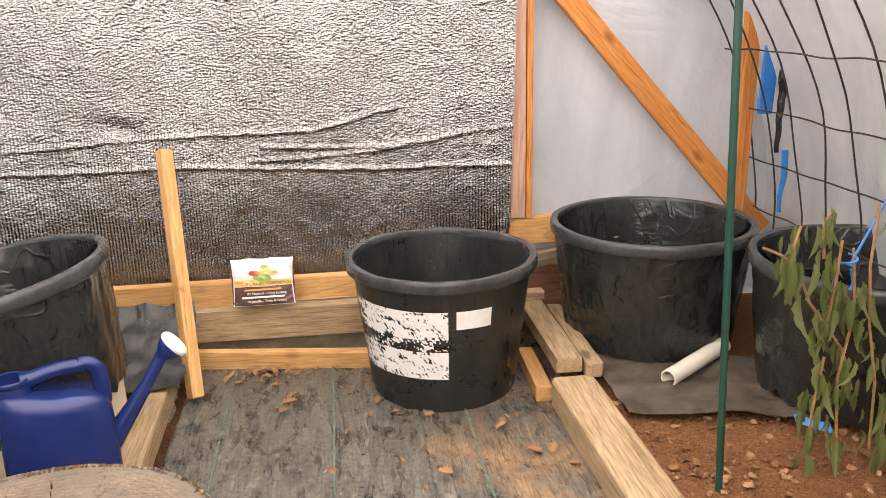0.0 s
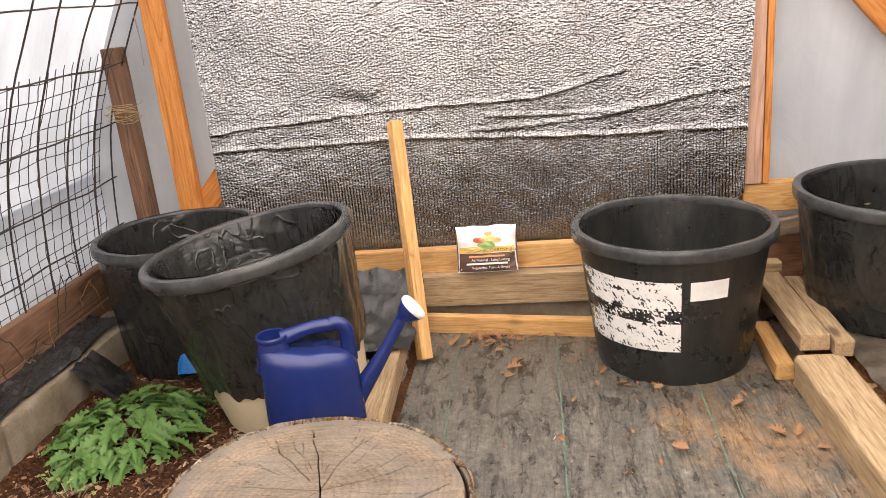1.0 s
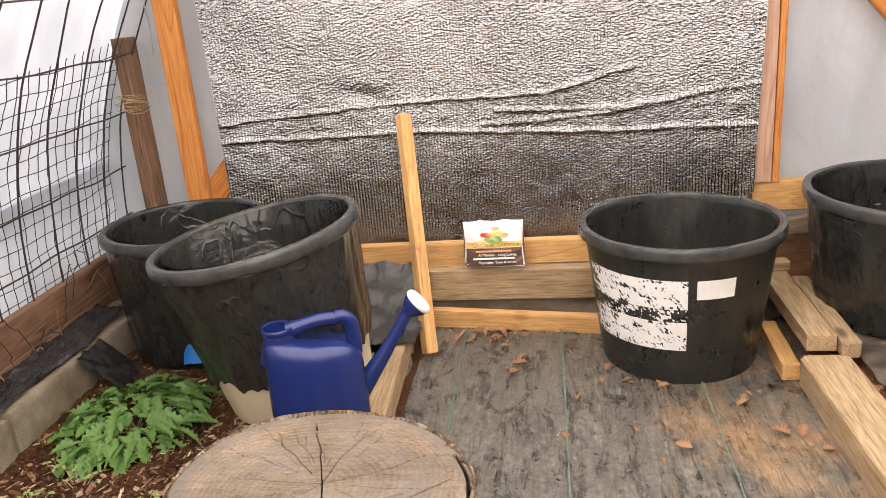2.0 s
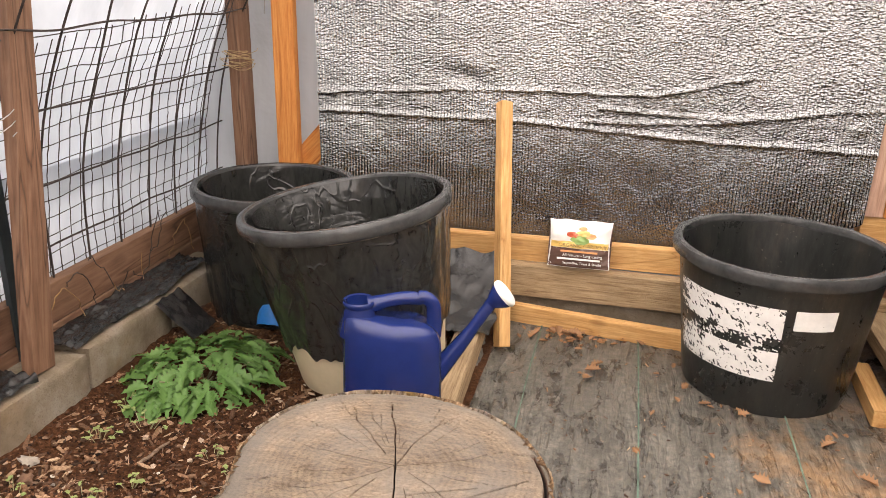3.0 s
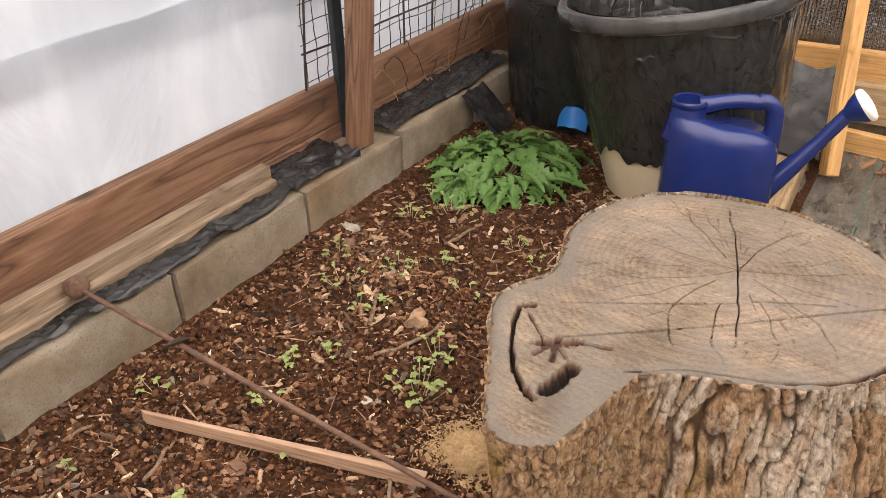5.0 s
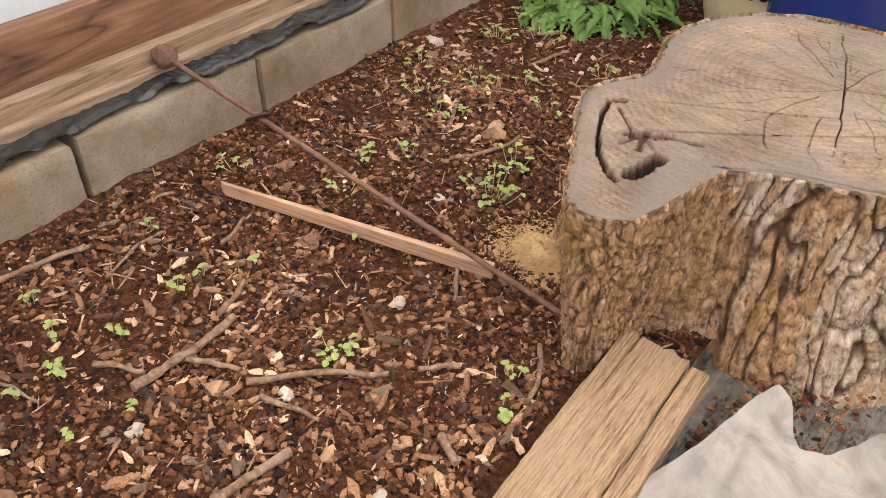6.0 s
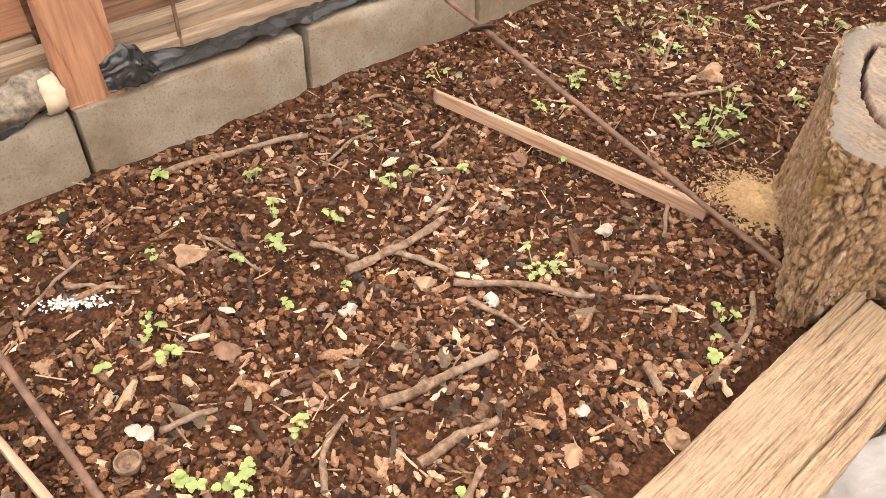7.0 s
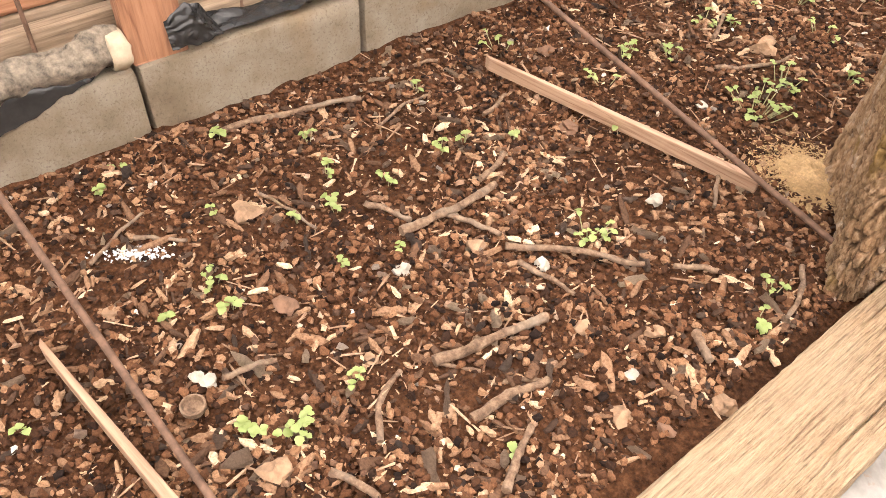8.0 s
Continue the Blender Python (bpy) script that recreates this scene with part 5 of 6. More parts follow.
loose("wood_chips", bed_spots(3000, 0.0026, 0.0125, 8, (-0.62, 1.25), 0.35, 1.6, chip_density) + bed_spots(1500, 0.004, 0.013, 8, (1.2, 2.2), 0.35), CHIPS, CHIPMAT, "brown splintered wood chips on the soil", "wood chips")
loose("splinters", bed_spots(4200, 0.0014, 0.0046, 8, (-0.62, 1.3), 0.8, 1.6), CHIPS, CHIPMAT, "tiny pale splinters over the soil", "splinters")
loose("small_stones", bed_spots(2300, 0.0035, 0.016, 8, (-0.62, 1.3), 0.3, 2.3, crumb_density) + bed_spots(800, 0.005, 0.017, 8, (1.25, 2.2), 0.3), ROCKS, PEBBLEMAT, "small tan and white stones on the soil", "small stones")
far = []
while len(far) < 1100:
    x, y = random.uniform(0.68, 1.3), random.uniform(1.0, 1.95)
    s = 0.004 + 0.028 * random.random() ** 3
    far.append((x, y, BED - 0.02 + soil_height(x, y) + s * 0.2, s, random.randrange(8)))
loose("bed_stones", far, ROCKS, REDSTONE, "reddish stones and clods in the second bed", "small stones")
TW = [chip_shape(k + 40, 14.0 + k) for k in range(5)]
foot = []
while len(foot) < 700:
    x, y = random.uniform(-0.50, -0.32), random.uniform(0.58, 0.86)
    q = 0.003 + 0.012 * random.random() ** 2.5
    foot.append((x, y, FLOOR + 0.010 + 0.05 * max(0, y - 0.66) + q * 0.3, q, random.randrange(8)))
loose("foot_soil", foot, ROCKS, CLODMAT, "dark soil crumbs at the foot of the stump", "soil crumbs")
loose("fine_twigs", bed_spots(560, 0.0016, 0.0038, 5, (-0.62, 1.6), 1.2, 1.5), TW, TWIGMAT, "thin dry twigs scattered on the soil", "twigs")


def fallen_stick(x0, y0, x1, y1, r, bend=0.01, lift=0.0, label="dry brown stick lying on the soil"):
    """One stick on the soil, from end to end, with knots and a bent line."""
    random.seed(int(x0 * 1000) + int(y1 * 777))
    ph = random.uniform(0, 50)
    bm = bmesh.new()
    n = 22
    L = math.hypot(x1 - x0, y1 - y0)
    nx, ny = -(y1 - y0) / L, (x1 - x0) / L
    pts = []
    for i in range(n + 1):
        t = i / n
        w = bend * math.sin(math.pi * t) + 0.03 * L * n3(t * 3, ph, 1)
        x, y = x0 + (x1 - x0) * t + nx * w, y0 + (y1 - y0) * t + ny * w
        pts.append((x, y, 0.004 + r * 1.1 + lift + 0.004 * n3(t * 4, ph, 2)))
    tube(bm, pts, r, 9, True, lambda t: 0.7 * r * (1.1 - 0.25 * t + 0.28 * n3(t * 9, ph, 3)))
    for v in bm.verts:
        v.co += Vector((n3(v.co.x * 90, v.co.y * 90, v.co.z * 90), n3(v.co.y * 90, v.co.z * 90, ph), n3(v.co.z * 90, v.co.x * 90, ph))) * r * 0.22
    return tagged(link_mesh("fallen_stick", bm, STICK, True), label, "stick", "sticks on the soil")


for q in ((-1.496, 0.100, -1.443, 0.342, 0.0075, 0.010), (-1.130, 0.205, -1.130, 0.385, 0.0095, -0.006), (-1.214, 0.198, -1.143, 0.232, 0.0065, 0.004), (-1.124, 0.284, -1.043, 0.321, 0.006, 0.004),
          (-1.021, 0.312, -0.877, 0.448, 0.0070, 0.008), (-1.155, 0.375, -1.183, 0.451, 0.0070, -0.004), (-0.914, 0.104, -0.885, 0.268, 0.0100, 0.002), (-0.824, 0.092, -0.812, 0.203, 0.0090, 0.003),
          (-0.864, -0.011, -0.932, 0.064, 0.0060, 0.012), (-0.730, 0.064, -0.774, 0.143, 0.0070, 0.003), (-1.148, 0.936, -1.088, 1.090, 0.0060, -0.014), (-0.987, 0.307, -0.895, 0.329, 0.0055, 0.002),
          (-1.051, -0.117, -1.037, -0.050, 0.0055, 0.002), (-0.865, -0.078, -0.808, -0.053, 0.0070, 0.003)):
    fallen_stick(*q)
for q in ((-1.333, -0.177, -1.390, -0.080, 0.0040, 0.003), (-1.346, -0.110, -1.297, -0.051, 0.0050, 0.002), (-1.282, 0.485, -1.311, 0.560, 0.0055, -0.003), (-1.365, 0.325, -1.391, 0.445, 0.0040, 0.006),
          (-0.947, 0.697, -0.898, 0.628, 0.0050, 0.001), (-1.328, 0.082, -1.214, 0.113, 0.0035, 0.004), (-0.854, 0.142, -0.814, 0.204, 0.0045, 0.002), (-1.480, 0.428, -1.467, 0.528, 0.0050, 0.004),
          (-0.917, 0.107, -0.873, 0.145, 0.0040, 0.0), (-0.742, 0.631, -0.697, 0.534, 0.0055, 0.008), (-0.752, 0.409, -0.711, 0.388, 0.0085, 0.0), (-0.850, 0.482, -0.807, 0.523, 0.0060, 0.002),
          (-1.505, 0.925, -1.515, 1.092, 0.0060, 0.004), (-1.22, 1.02, -1.28, 1.13, 0.006, -0.004), (-1.24, 1.37, -1.22, 1.47, 0.006, 0.003)):
    fallen_stick(*q)


def stone(x, y, s, material, label, flat=0.75, seed=1):
    bm = bmesh.new()
    bmesh.ops.create_icosphere(bm, subdivisions=2, radius=s)
    for v in bm.verts:
        v.co *= 0.92 + 0.8 * n3(v.co.x / s + seed * 3, v.co.y / s, v.co.z / s) + 0.22 * n3(v.co.x / s * 3, v.co.y / s * 3, seed)
        v.co.z *= flat
    o = link_mesh("stone", bm, material)
    o.location = (x, y, s * flat * 0.6)
    return tagged(o, label, "stone", "stones on the soil")


TANSTONE = plain("tan_stone", (0.30, 0.185, 0.11), 0.85, var=0.45, scale=45, bump_s=0.8)
PALESTONE = plain("pale_stone", (0.36, 0.32, 0.265), 0.85, var=0.35, scale=45, bump_s=0.8)
BROWNSTONE = plain("brown_stone", (0.17, 0.092, 0.055), 0.85, var=0.4, scale=45, bump_s=0.8)
stone(-1.137, 1.076, 0.024, TANSTONE, "rounded tan stone lying on the soil", seed=3)
stone(-1.493, 1.307, 0.026, PALESTONE, "rounded pale grey stone near the kerb", seed=4)
stone(-1.455, 1.262, 0.022, BROWNSTONE, "brown stone beside the pale one", 0.5, seed=5)
for k, (x, y, s) in enumerate(((-0.964, 0.568, 0.012), (-1.086, 0.826, 0.011), (-0.965, 0.333, 0.012), (-1.072, 0.166, 0.014), (-1.077, -0.141, 0.009), (-1.060, -0.132, 0.011), (-0.757, 0.296, 0.010), (-0.692, 0.414, 0.010))):
    stone(x, y, s, PALESTONE, "small whitish stone on the soil", seed=k + 30)
for k, (x, y, s, mtl) in enumerate(((-1.106, 0.005, 0.017, BROWNSTONE), (-1.304, 0.046, 0.020, TANSTONE), (-0.904, -0.125, 0.019, TANSTONE), (-0.658, 0.358, 0.015, TANSTONE), (-0.725, 0.242, 0.015, TANSTONE),
                                    (-1.231, -0.184, 0.013, TANSTONE), (-0.847, 0.080, 0.013, TANSTONE), (-1.049, 0.283, 0.014, TANSTONE), (-1.326, 0.674, 0.014, BROWNSTONE), (-1.178, 0.586, 0.017, BROWNSTONE),
                                    (-0.789, 0.374, 0.012, TANSTONE), (-0.850, 0.299, 0.011, TANSTONE), (-0.972, 0.046, 0.012, TANSTONE), (-0.677, 0.269, 0.012, BROWNSTONE), (-1.38, 0.72, 0.015, BROWNSTONE))):
    stone(x, y, s, mtl, "rough stone half sunk in the soil", 0.65, seed=k + 10)

# perlite, nut shell, sawdust
random.seed(31)
loose("white_granules", [(-1.314 + random.gauss(0, 0.008) + 0.5 * g, -0.120 + 0.9 * g, 0.010, random.uniform(0.0035, 0.007), random.randrange(8)) for g in [random.gauss(0, 0.022) for _ in range(170)]], ROCKS, PERLITE, "small heap of white granules on the soil", "granules")
bm = bmesh.new()
lathe(bm, [(0.002, 0.002), (0.011, 0.003), (0.015, 0.010), (0.0155, 0.017), (0.013, 0.018), (0.011, 0.011), (0.001, 0.008)], 24)
o = link_mesh("nut_shell", bm, STICK, True)
o.location = (-1.027, -0.165, 0.008)
tagged(o, "empty brown nut shell on the soil", "nut shell")
mound = sheet("sawdust_heap", 60, 24, lambda u, v: (-0.862 + 0.105 * v * math.cos(2 * math.pi * u) * (1 + 0.25 * n3(u * 5, 1, 1)), 0.812 + 0.085 * v * math.sin(2 * math.pi * u),
              0.034 * (1 - v) ** 1.1 - 0.004 + 0.012 * (1 - v) * n3(u * 4, v * 4, 1) + 0.003 * n3(u * 30, v * 20, 2)), SAWDUST, label="small heap of pale sawdust beside the stump", category="sawdust", kind="stuff")
loose("sawdust_grains", [(-0.862 + random.gauss(0, 0.036), 0.812 + random.gauss(0, 0.030), random.uniform(0.002, 0.022), random.uniform(0.0012, 0.0028), random.randrange(8)) for _ in range(3200)], CHIPS, SAWDUST, "loose pale sawdust grains", "sawdust")


# ---- plank, laths and iron rods ----
def plank_material():
    """Weathered rough sawn wood: raised grain lines along y, dust and a few dark splits."""
    m, ns, ls, b = mat("rough_plank")
    wob = noise_tex(ns, ls, coords(ns, ls, (14, 7, 14)), 1.0, 5, 0.65)
    fine = noise_tex(ns, ls, coords(ns, ls, (420, 60, 420)), 1.0, 4, 0.7)
    lines = noise_tex(ns, ls, coords(ns, ls, (300, 9.0, 90)), 1.0, 3, 0.6, 0.3)
    dust = noise_tex(ns, ls, coords(ns, ls, (26, 12, 26)), 1.0, 6, 0.7)
    col = ramp(ns, ls, lines, [(0.36, (0.16, 0.100, 0.056)), (0.46, (0.27, 0.185, 0.110)), (0.64, (0.35, 0.25, 0.155))])
    col = mix(ns, ls, 0.6, col, ramp(ns, ls, fine, [(0.34, (0.42, 0.36, 0.30)), (0.55, (1.1, 1.1, 1.1))]), "MULTIPLY")
    col = mix(ns, ls, ramp(ns, ls, dust, [(0.55, (0, 0, 0)), (0.72, (0.75, 0.75, 0.75))]), col, (0.30, 0.19, 0.105))
    col = mix(ns, ls, ramp(ns, ls, wob, [(0.36, (0.35, 0.35, 0.35)), (0.52, (0, 0, 0))]), col, (0.35, 0.265, 0.175))
    ls.new(col, b.inputs["Base Color"])
    b.inputs["Roughness"].default_value = 0.9
    c = bump(ns, ls, b, lines, 0.9, 0.006)
    c = bump(ns, ls, b, fine, 0.5, 0.002, c)
    bump(ns, ls, b, dust, 0.5, 0.005, c)
    return m


TANROUGH = plank_material()


def plank():
    """A thick plank whose top has raised grain, two long splits and a broken end."""
    W, L, T = 0.140, 1.35, 0.042
    ring = [(-W / 2 + W * i / 96, T / 2) for i in range(97)] + [(W / 2, T / 2 - T * i / 6) for i in range(1, 7)] + [(W / 2 - W * i / 8, -T / 2) for i in range(1, 9)] + [(-W / 2, -T / 2 + T * i / 6) for i in range(1, 6)]
    n, m = len(ring), 240
    vs, fs = [], []
    for j in range(m + 1):
        y = -L / 2 + L * j / m
        for x, z in ring:
            top = z > T / 2 - 0.001
            if abs(x) > W / 2 - 0.004:
                x -= math.copysign(0.002 + 0.005 * max(0, n3(y * 7, z * 30, 2)) + 0.003 * abs(n3(y * 30, z * 60, 3)), x)
            if top:
                z += 0.003 * n3(x * 14, y * 2, 1) + 0.0010 * n3(x * 150 + 2 * n3(y * 2, x * 8, 7), y * 9, 2) + 0.0012 * n3(x * 40, y * 30, 9) - 0.004 * max(0, (abs(x) - 0.062) / 0.008)
                for x0, y0, y1 in ((0.036, 0.28, 0.7), (-0.040, 0.52, 0.7)):
                    if y0 < y < y1:
                        z -= 0.011 * max(0.0, 1 - abs(x - x0 - 0.006 * n3(y * 6, x0 * 9, 4)) / 0.0022) * min(1, (y - y0) * 8)
                if x > 0.034 and y > 0.56:
                    z -= 0.005
            yy = y
            if j == m:
                yy += 0.008 * n3(x * 70, z * 40, 4) - 0.06 * x - (0.02 if x > 0.036 else 0)
            vs.append((x, yy, z))
    for j in range(m):
        for i in range(n):
            k = (i + 1) % n
            fs.append((j * n + i, j * n + n + i, j * n + n + k, j * n + k))
    fs += [tuple(range(n)), tuple(m * n + i for i in range(n - 1, -1, -1))]
    me = bpy.data.meshes.new("plank")
    me.from_pydata(vs, [], fs)
    me.materials.append(TANROUGH)
    o = new("plank", me)
    o.matrix_world = pose(-0.562, 0.032, 0.026, 0, -1, 1.6)
    tagged(o, "rough weathered plank lying along the bed", "plank")


plank()


def lath(name, a, b, w, h, material, label, tip=True):
    """A thin split lath between two points, pointed at its first end."""
    a, b = Vector(a), Vector(b)
    L = (b - a).length
    bm = bmesh.new()
    vs = box(bm, (-w / 2, -h / 2, -L / 2), (w / 2, h / 2, L / 2), 0.0015)
    for v in bm.verts:
        if tip and v.co.z < -L / 2 + 0.01:
            v.co.x *= 0.5
            v.co.z -= 0.01 * (v.co.x > 0)
    o = link_mesh(name, bm, material)
    o.matrix_world = Matrix.Translation((a + b) / 2) @ (b - a).to_track_quat("Z", "Y").to_matrix().to_4x4()
    return tagged(o, label, "lath", "split laths")


LATH = wood("split_lath_wood", (0.22, 0.12, 0.07), (0.38, 0.235, 0.15), (0.48, 0.325, 0.22), "z")
lath("split_lath", (-1.382, 0.580, 0.028), (-0.884, 0.712, 0.020), 0.014, 0.026, LATH, "reddish split lath lying on the soil")
lath("split_lath", (-1.205, -0.276, 0.024), (-0.86, -0.225, 0.024), 0.014, 0.030, LATH, "pale split lath lying on the soil")


def iron_rod(a, b, disc=None, ball=None, label=""):
    top = empty("iron_rod", label=label, category="iron rod", group="iron rods")
    a, b = Vector(a), Vector(b)
    bm = bmesh.new()
    tube(bm, [a.lerp(b, k / 24) + Vector((0, 0, 0.002 * n3(k * 0.5, 1, 1))) for k in range(25)], 0.0048, 9)
    part("rod", bm, RUST, top, smooth=True)
    m = (b - a).to_track_quat("Z", "Y").to_matrix().to_4x4()
    if disc is not None:
        bm = bmesh.new()
        lathe(bm, [(0.004, -0.003), (0.021, -0.003), (0.025, 0.0), (0.021, 0.003), (0.004, 0.007)], 28, lambda t, k, r, z: (0.002 * n3(math.cos(t) * 2, math.sin(t) * 2, k), 0))
        bmesh.ops.transform(bm, matrix=Matrix.Translation(a.lerp(b, disc)) @ Vector((-0.55, 0.25, 0.8)).to_track_quat("Z", "Y").to_matrix().to_4x4(), verts=bm.verts)
        part("washer", bm, DARKRUST, top, "dark rusted washer", smooth=True)
    if ball is not None:
        bm = bmesh.new()
        bmesh.ops.create_icosphere(bm, subdivisions=3, radius=0.021)
        for v in bm.verts:
            v.co *= 1 + 0.25 * n3(v.co.x * 60, v.co.y * 60, v.co.z * 60)
        bmesh.ops.translate(bm, vec=a.lerp(b, ball), verts=bm.verts)
        part("rusted_knob", bm, RUST, top, smooth=True)


iron_rod((-1.625, 0.638, 0.208), (-0.672, 0.696, 0.012), disc=0.285, ball=0.045, label="rusty iron rod with a washer leaning on the rail")
iron_rod((-1.50, -0.251, 0.170), (-0.80, -0.192, 0.012), label="rusty iron rod leaning against the kerb")

# log, nails and film on the kerb
def log():
    top = empty("short_log", label="pale barked log lying on the kerb", category="log")
    bm = bmesh.new()
    tube(bm, [(-1.560 + 0.006 * math.sin(k / 3), -0.62 + 0.62 * k / 90, 0.174 - 0.006 * math.sin(k * 0.2)) for k in range(91)], 0.027, 28, True)
    for v in bm.verts:
        c = Vector((-1.560, v.co.y, 0.174))
        v.co += (v.co - c) * (0.34 * n3(v.co.x * 30, v.co.y * 14, v.co.z * 30) + 0.30 * n3(v.co.x * 70, v.co.y * 50, v.co.z * 70))
    part("bark", bm, LOGBARK, top, smooth=True)
    bm = bmesh.new()
    lathe(bm, [(0.001, 0.012), (0.02, 0.012), (0.032, 0.008), (0.036, -0.002), (0.036, -0.022), (0.030, -0.026)], 28, lambda t, k, r, z: (0.004 * n3(math.cos(t) * 3, math.sin(t) * 3, k), 0.006 * n3(math.cos(t) * 4, math.sin(t) * 4, 3) * (k < 3)))
    bmesh.ops.transform(bm, matrix=Matrix.Translation((-1.559, 0.0, 0.174)) @ Matrix.Scale(0.86, 4) @ pose(0, 0, 0, -90, 0, 0), verts=bm.verts)
    part("sawn_end", bm, WHITEBARK, top, "splintered end with white bark", smooth=True)


LOGBARK = plain("log_bark", (0.20, 0.165, 0.125), 0.92, var=0.75, scale=80, bump_s=1.0)
WHITEBARK = plain("white_log_bark", (0.48, 0.39, 0.28), 0.85, var=0.25, scale=35, bump_s=0.8)
log()
for k, (y, z) in enumerate(((0.212, 0.13), (-0.11, 0.14))):
    bm = bmesh.new()
    tube(bm, [(-1.588, y, z), (-1.592, y + 0.002, z + 0.10), (-1.600, y + 0.004, z + 0.30)], 0.0035, 8)
    tagged(link_mesh("iron_pin", bm, RUST), "thin rusty pin standing by the rail", "iron pin", "iron pins")
bm = bmesh.new()
tube(bm, [(-1.575, 0.125, 0.135), (-1.57, 0.225, 0.132)], 0.005, 8)
tagged(link_mesh("iron_pin", bm, RUST), "short rusty pin lying on the film", "iron pin", "iron pins")


def film_strip(name, y0, y1, x0, x1, seed, droop=0.03, label="torn dusty black film along the kerb"):
    def f(u, v):
        y = y0 + (y1 - y0) * u
        edge = 0.5 + 0.6 * n3(u * (y1 - y0) * 4, seed, 1) + 0.12 * n3(u * (y1 - y0) * 13, seed, 2)
        x = x0 + (x1 - x0) * v * (0.86 + 0.34 * edge)
        z = 0.153 + 0.010 * (1 - v) + 0.012 * abs(n3(y * 9, v * 4, seed)) + 0.020 * abs(n3(y * 14 + v * 9, v * 6, seed)) ** 1.3 + 0.006 * abs(n3(y * 34 - v * 12, v * 10, seed)) + 0.003 * n3(y * 60, v * 20, seed)
        over = max(0.0, x + 1.540)
        return x - 0.75 * over, y, z - 1.3 * over
    return sheet(name, int(160 * (y1 - y0)) + 20, 26, f, FLAP, label=label, category="plastic film")


film_strip("film_strip", 0.14, 1.44, -1.68, -1.545, 3)
film_strip("film_strip", 1.60, 2.30, -1.68, -1.556, 5)
film_strip("film_strip", -1.6, -0.02, -1.68, -1.53, 7)
def foot_flap(u, v):
    crest = 0.222 - 0.05 * abs(u - 0.45) - 0.10 * max(0.0, u - 0.7)
    z = crest - (crest - 0.158) * min(1.0, v * 1.1) + 0.006 * n3(u * 5, v * 5, 2)
    return -1.548 + 0.004 * v + 0.010 * v ** 2 + 0.010 * math.sin(math.pi * u) * math.sin(math.pi * v) + 0.006 * abs(n3(u * 7, v * 6, 1)), 0.068 + 0.085 * u + 0.012 * v * n3(u * 4, 1, 5), z


sheet("film_flap", 30, 26, foot_flap, FLAP, label="dark film flap wrapped round the post foot", category="plastic film")
sheet("film_flap", 24, 20, lambda u, v: (-1.53 + 0.09 * v, 1.93 + 0.14 * u + 0.05 * v, 0.15 - 0.13 * v + 0.01 * n3(u * 5, v * 5, 4)), FLAP, label="dark film flap hanging off the kerb end", category="plastic film")
sheet("film_flap", 50, 30, lambda u, v: (-0.80 + 0.25 * u + 0.02 * n3(v * 4, 1, 1), 2.14 + 0.385 * v, 0.072 + 0.13 * v ** 3 + 0.02 * n3(u * 4, v * 6, 3) + 0.008 * abs(n3(u * 12, v * 18, 4))), FLAP, label="crumpled black film behind the leaning stick", category="plastic film")
sheet("film_flap", 70, 30, lambda u, v: (0.70 + 1.0 * u, 1.80 - 0.22 * u + 0.40 * v + 0.03 * n3(u * 6, 1, 1), BED + 0.006 + 0.012 * n3(u * 9, v * 6, 7) + 0.006 * abs(n3(u * 25, v * 14, 8)) + 0.01 * (1 - v) * max(0, n3(u * 5, 2, 2))), DUSTFILM, label="black film spread under the water tubs", category="plastic film")
sheet("blue_tarp_edge", 20, 6, lambda u, v: (1.10 + 0.06 * u, 1.66 - 0.07 * u + 0.012 * v, BED + 0.012 + 0.02 * v), BLUELIGHT, label="blue tarpaulin edge under the tub", category="tarpaulin")
def cloth_edge(x):
    """How far the sheet reaches towards the stump at x."""
    line = ((-0.53, 0.46), (-0.48, 0.60), (-0.455, 0.70), (-0.435, 0.735), (-0.41, 0.725), (-0.375, 0.68), (-0.345, 0.69), (-0.30, 0.78), (-0.10, 0.80), (0.10, 0.70))
    for (xa, ya), (xb, yb) in zip(line, line[1:]):
        if xa <= x <= xb:
            return ya + (yb - ya) * (x - xa) / (xb - xa)
    return 0.46


def cloth_point(u, v):
    x = -0.515 + 0.52 * u
    y = -0.15 + (cloth_edge(x) + 0.15 + 0.010 * n3(x * 30, 2, 1)) * v
    rise = 0.035 * math.exp(-((x + 0.435) / 0.035) ** 2) * v ** 6 + 0.02 * v ** 8
    return x, y, FLOOR + 0.020 + rise + 0.020 * abs(n3(x * 9, y * 8, 3)) + 0.008 * abs(n3(x * 24 + y * 9, y * 20, 5))


sheet("white_sheet", 90, 120, cloth_point, FABRIC, label="crumpled dirty white plastic sheet by the stump", category="plastic sheet")
sheet("blue_tarp_fold", 24, 16, lambda u, v: (-1.29 + 0.095 * u, 2.10 + 0.05 * v - 0.02 * math.sin(math.pi * u), 0.004 + 0.105 * math.sin(math.pi * min(1.0, 0.15 + 0.7 * v)) * math.sin(math.pi * (0.12 + 0.76 * u)) ** 0.4 + 0.004 * n3(u * 5, v * 5, 2)),
      BLUELIGHT, label="folded light blue tarpaulin between the tubs", category="tarpaulin")


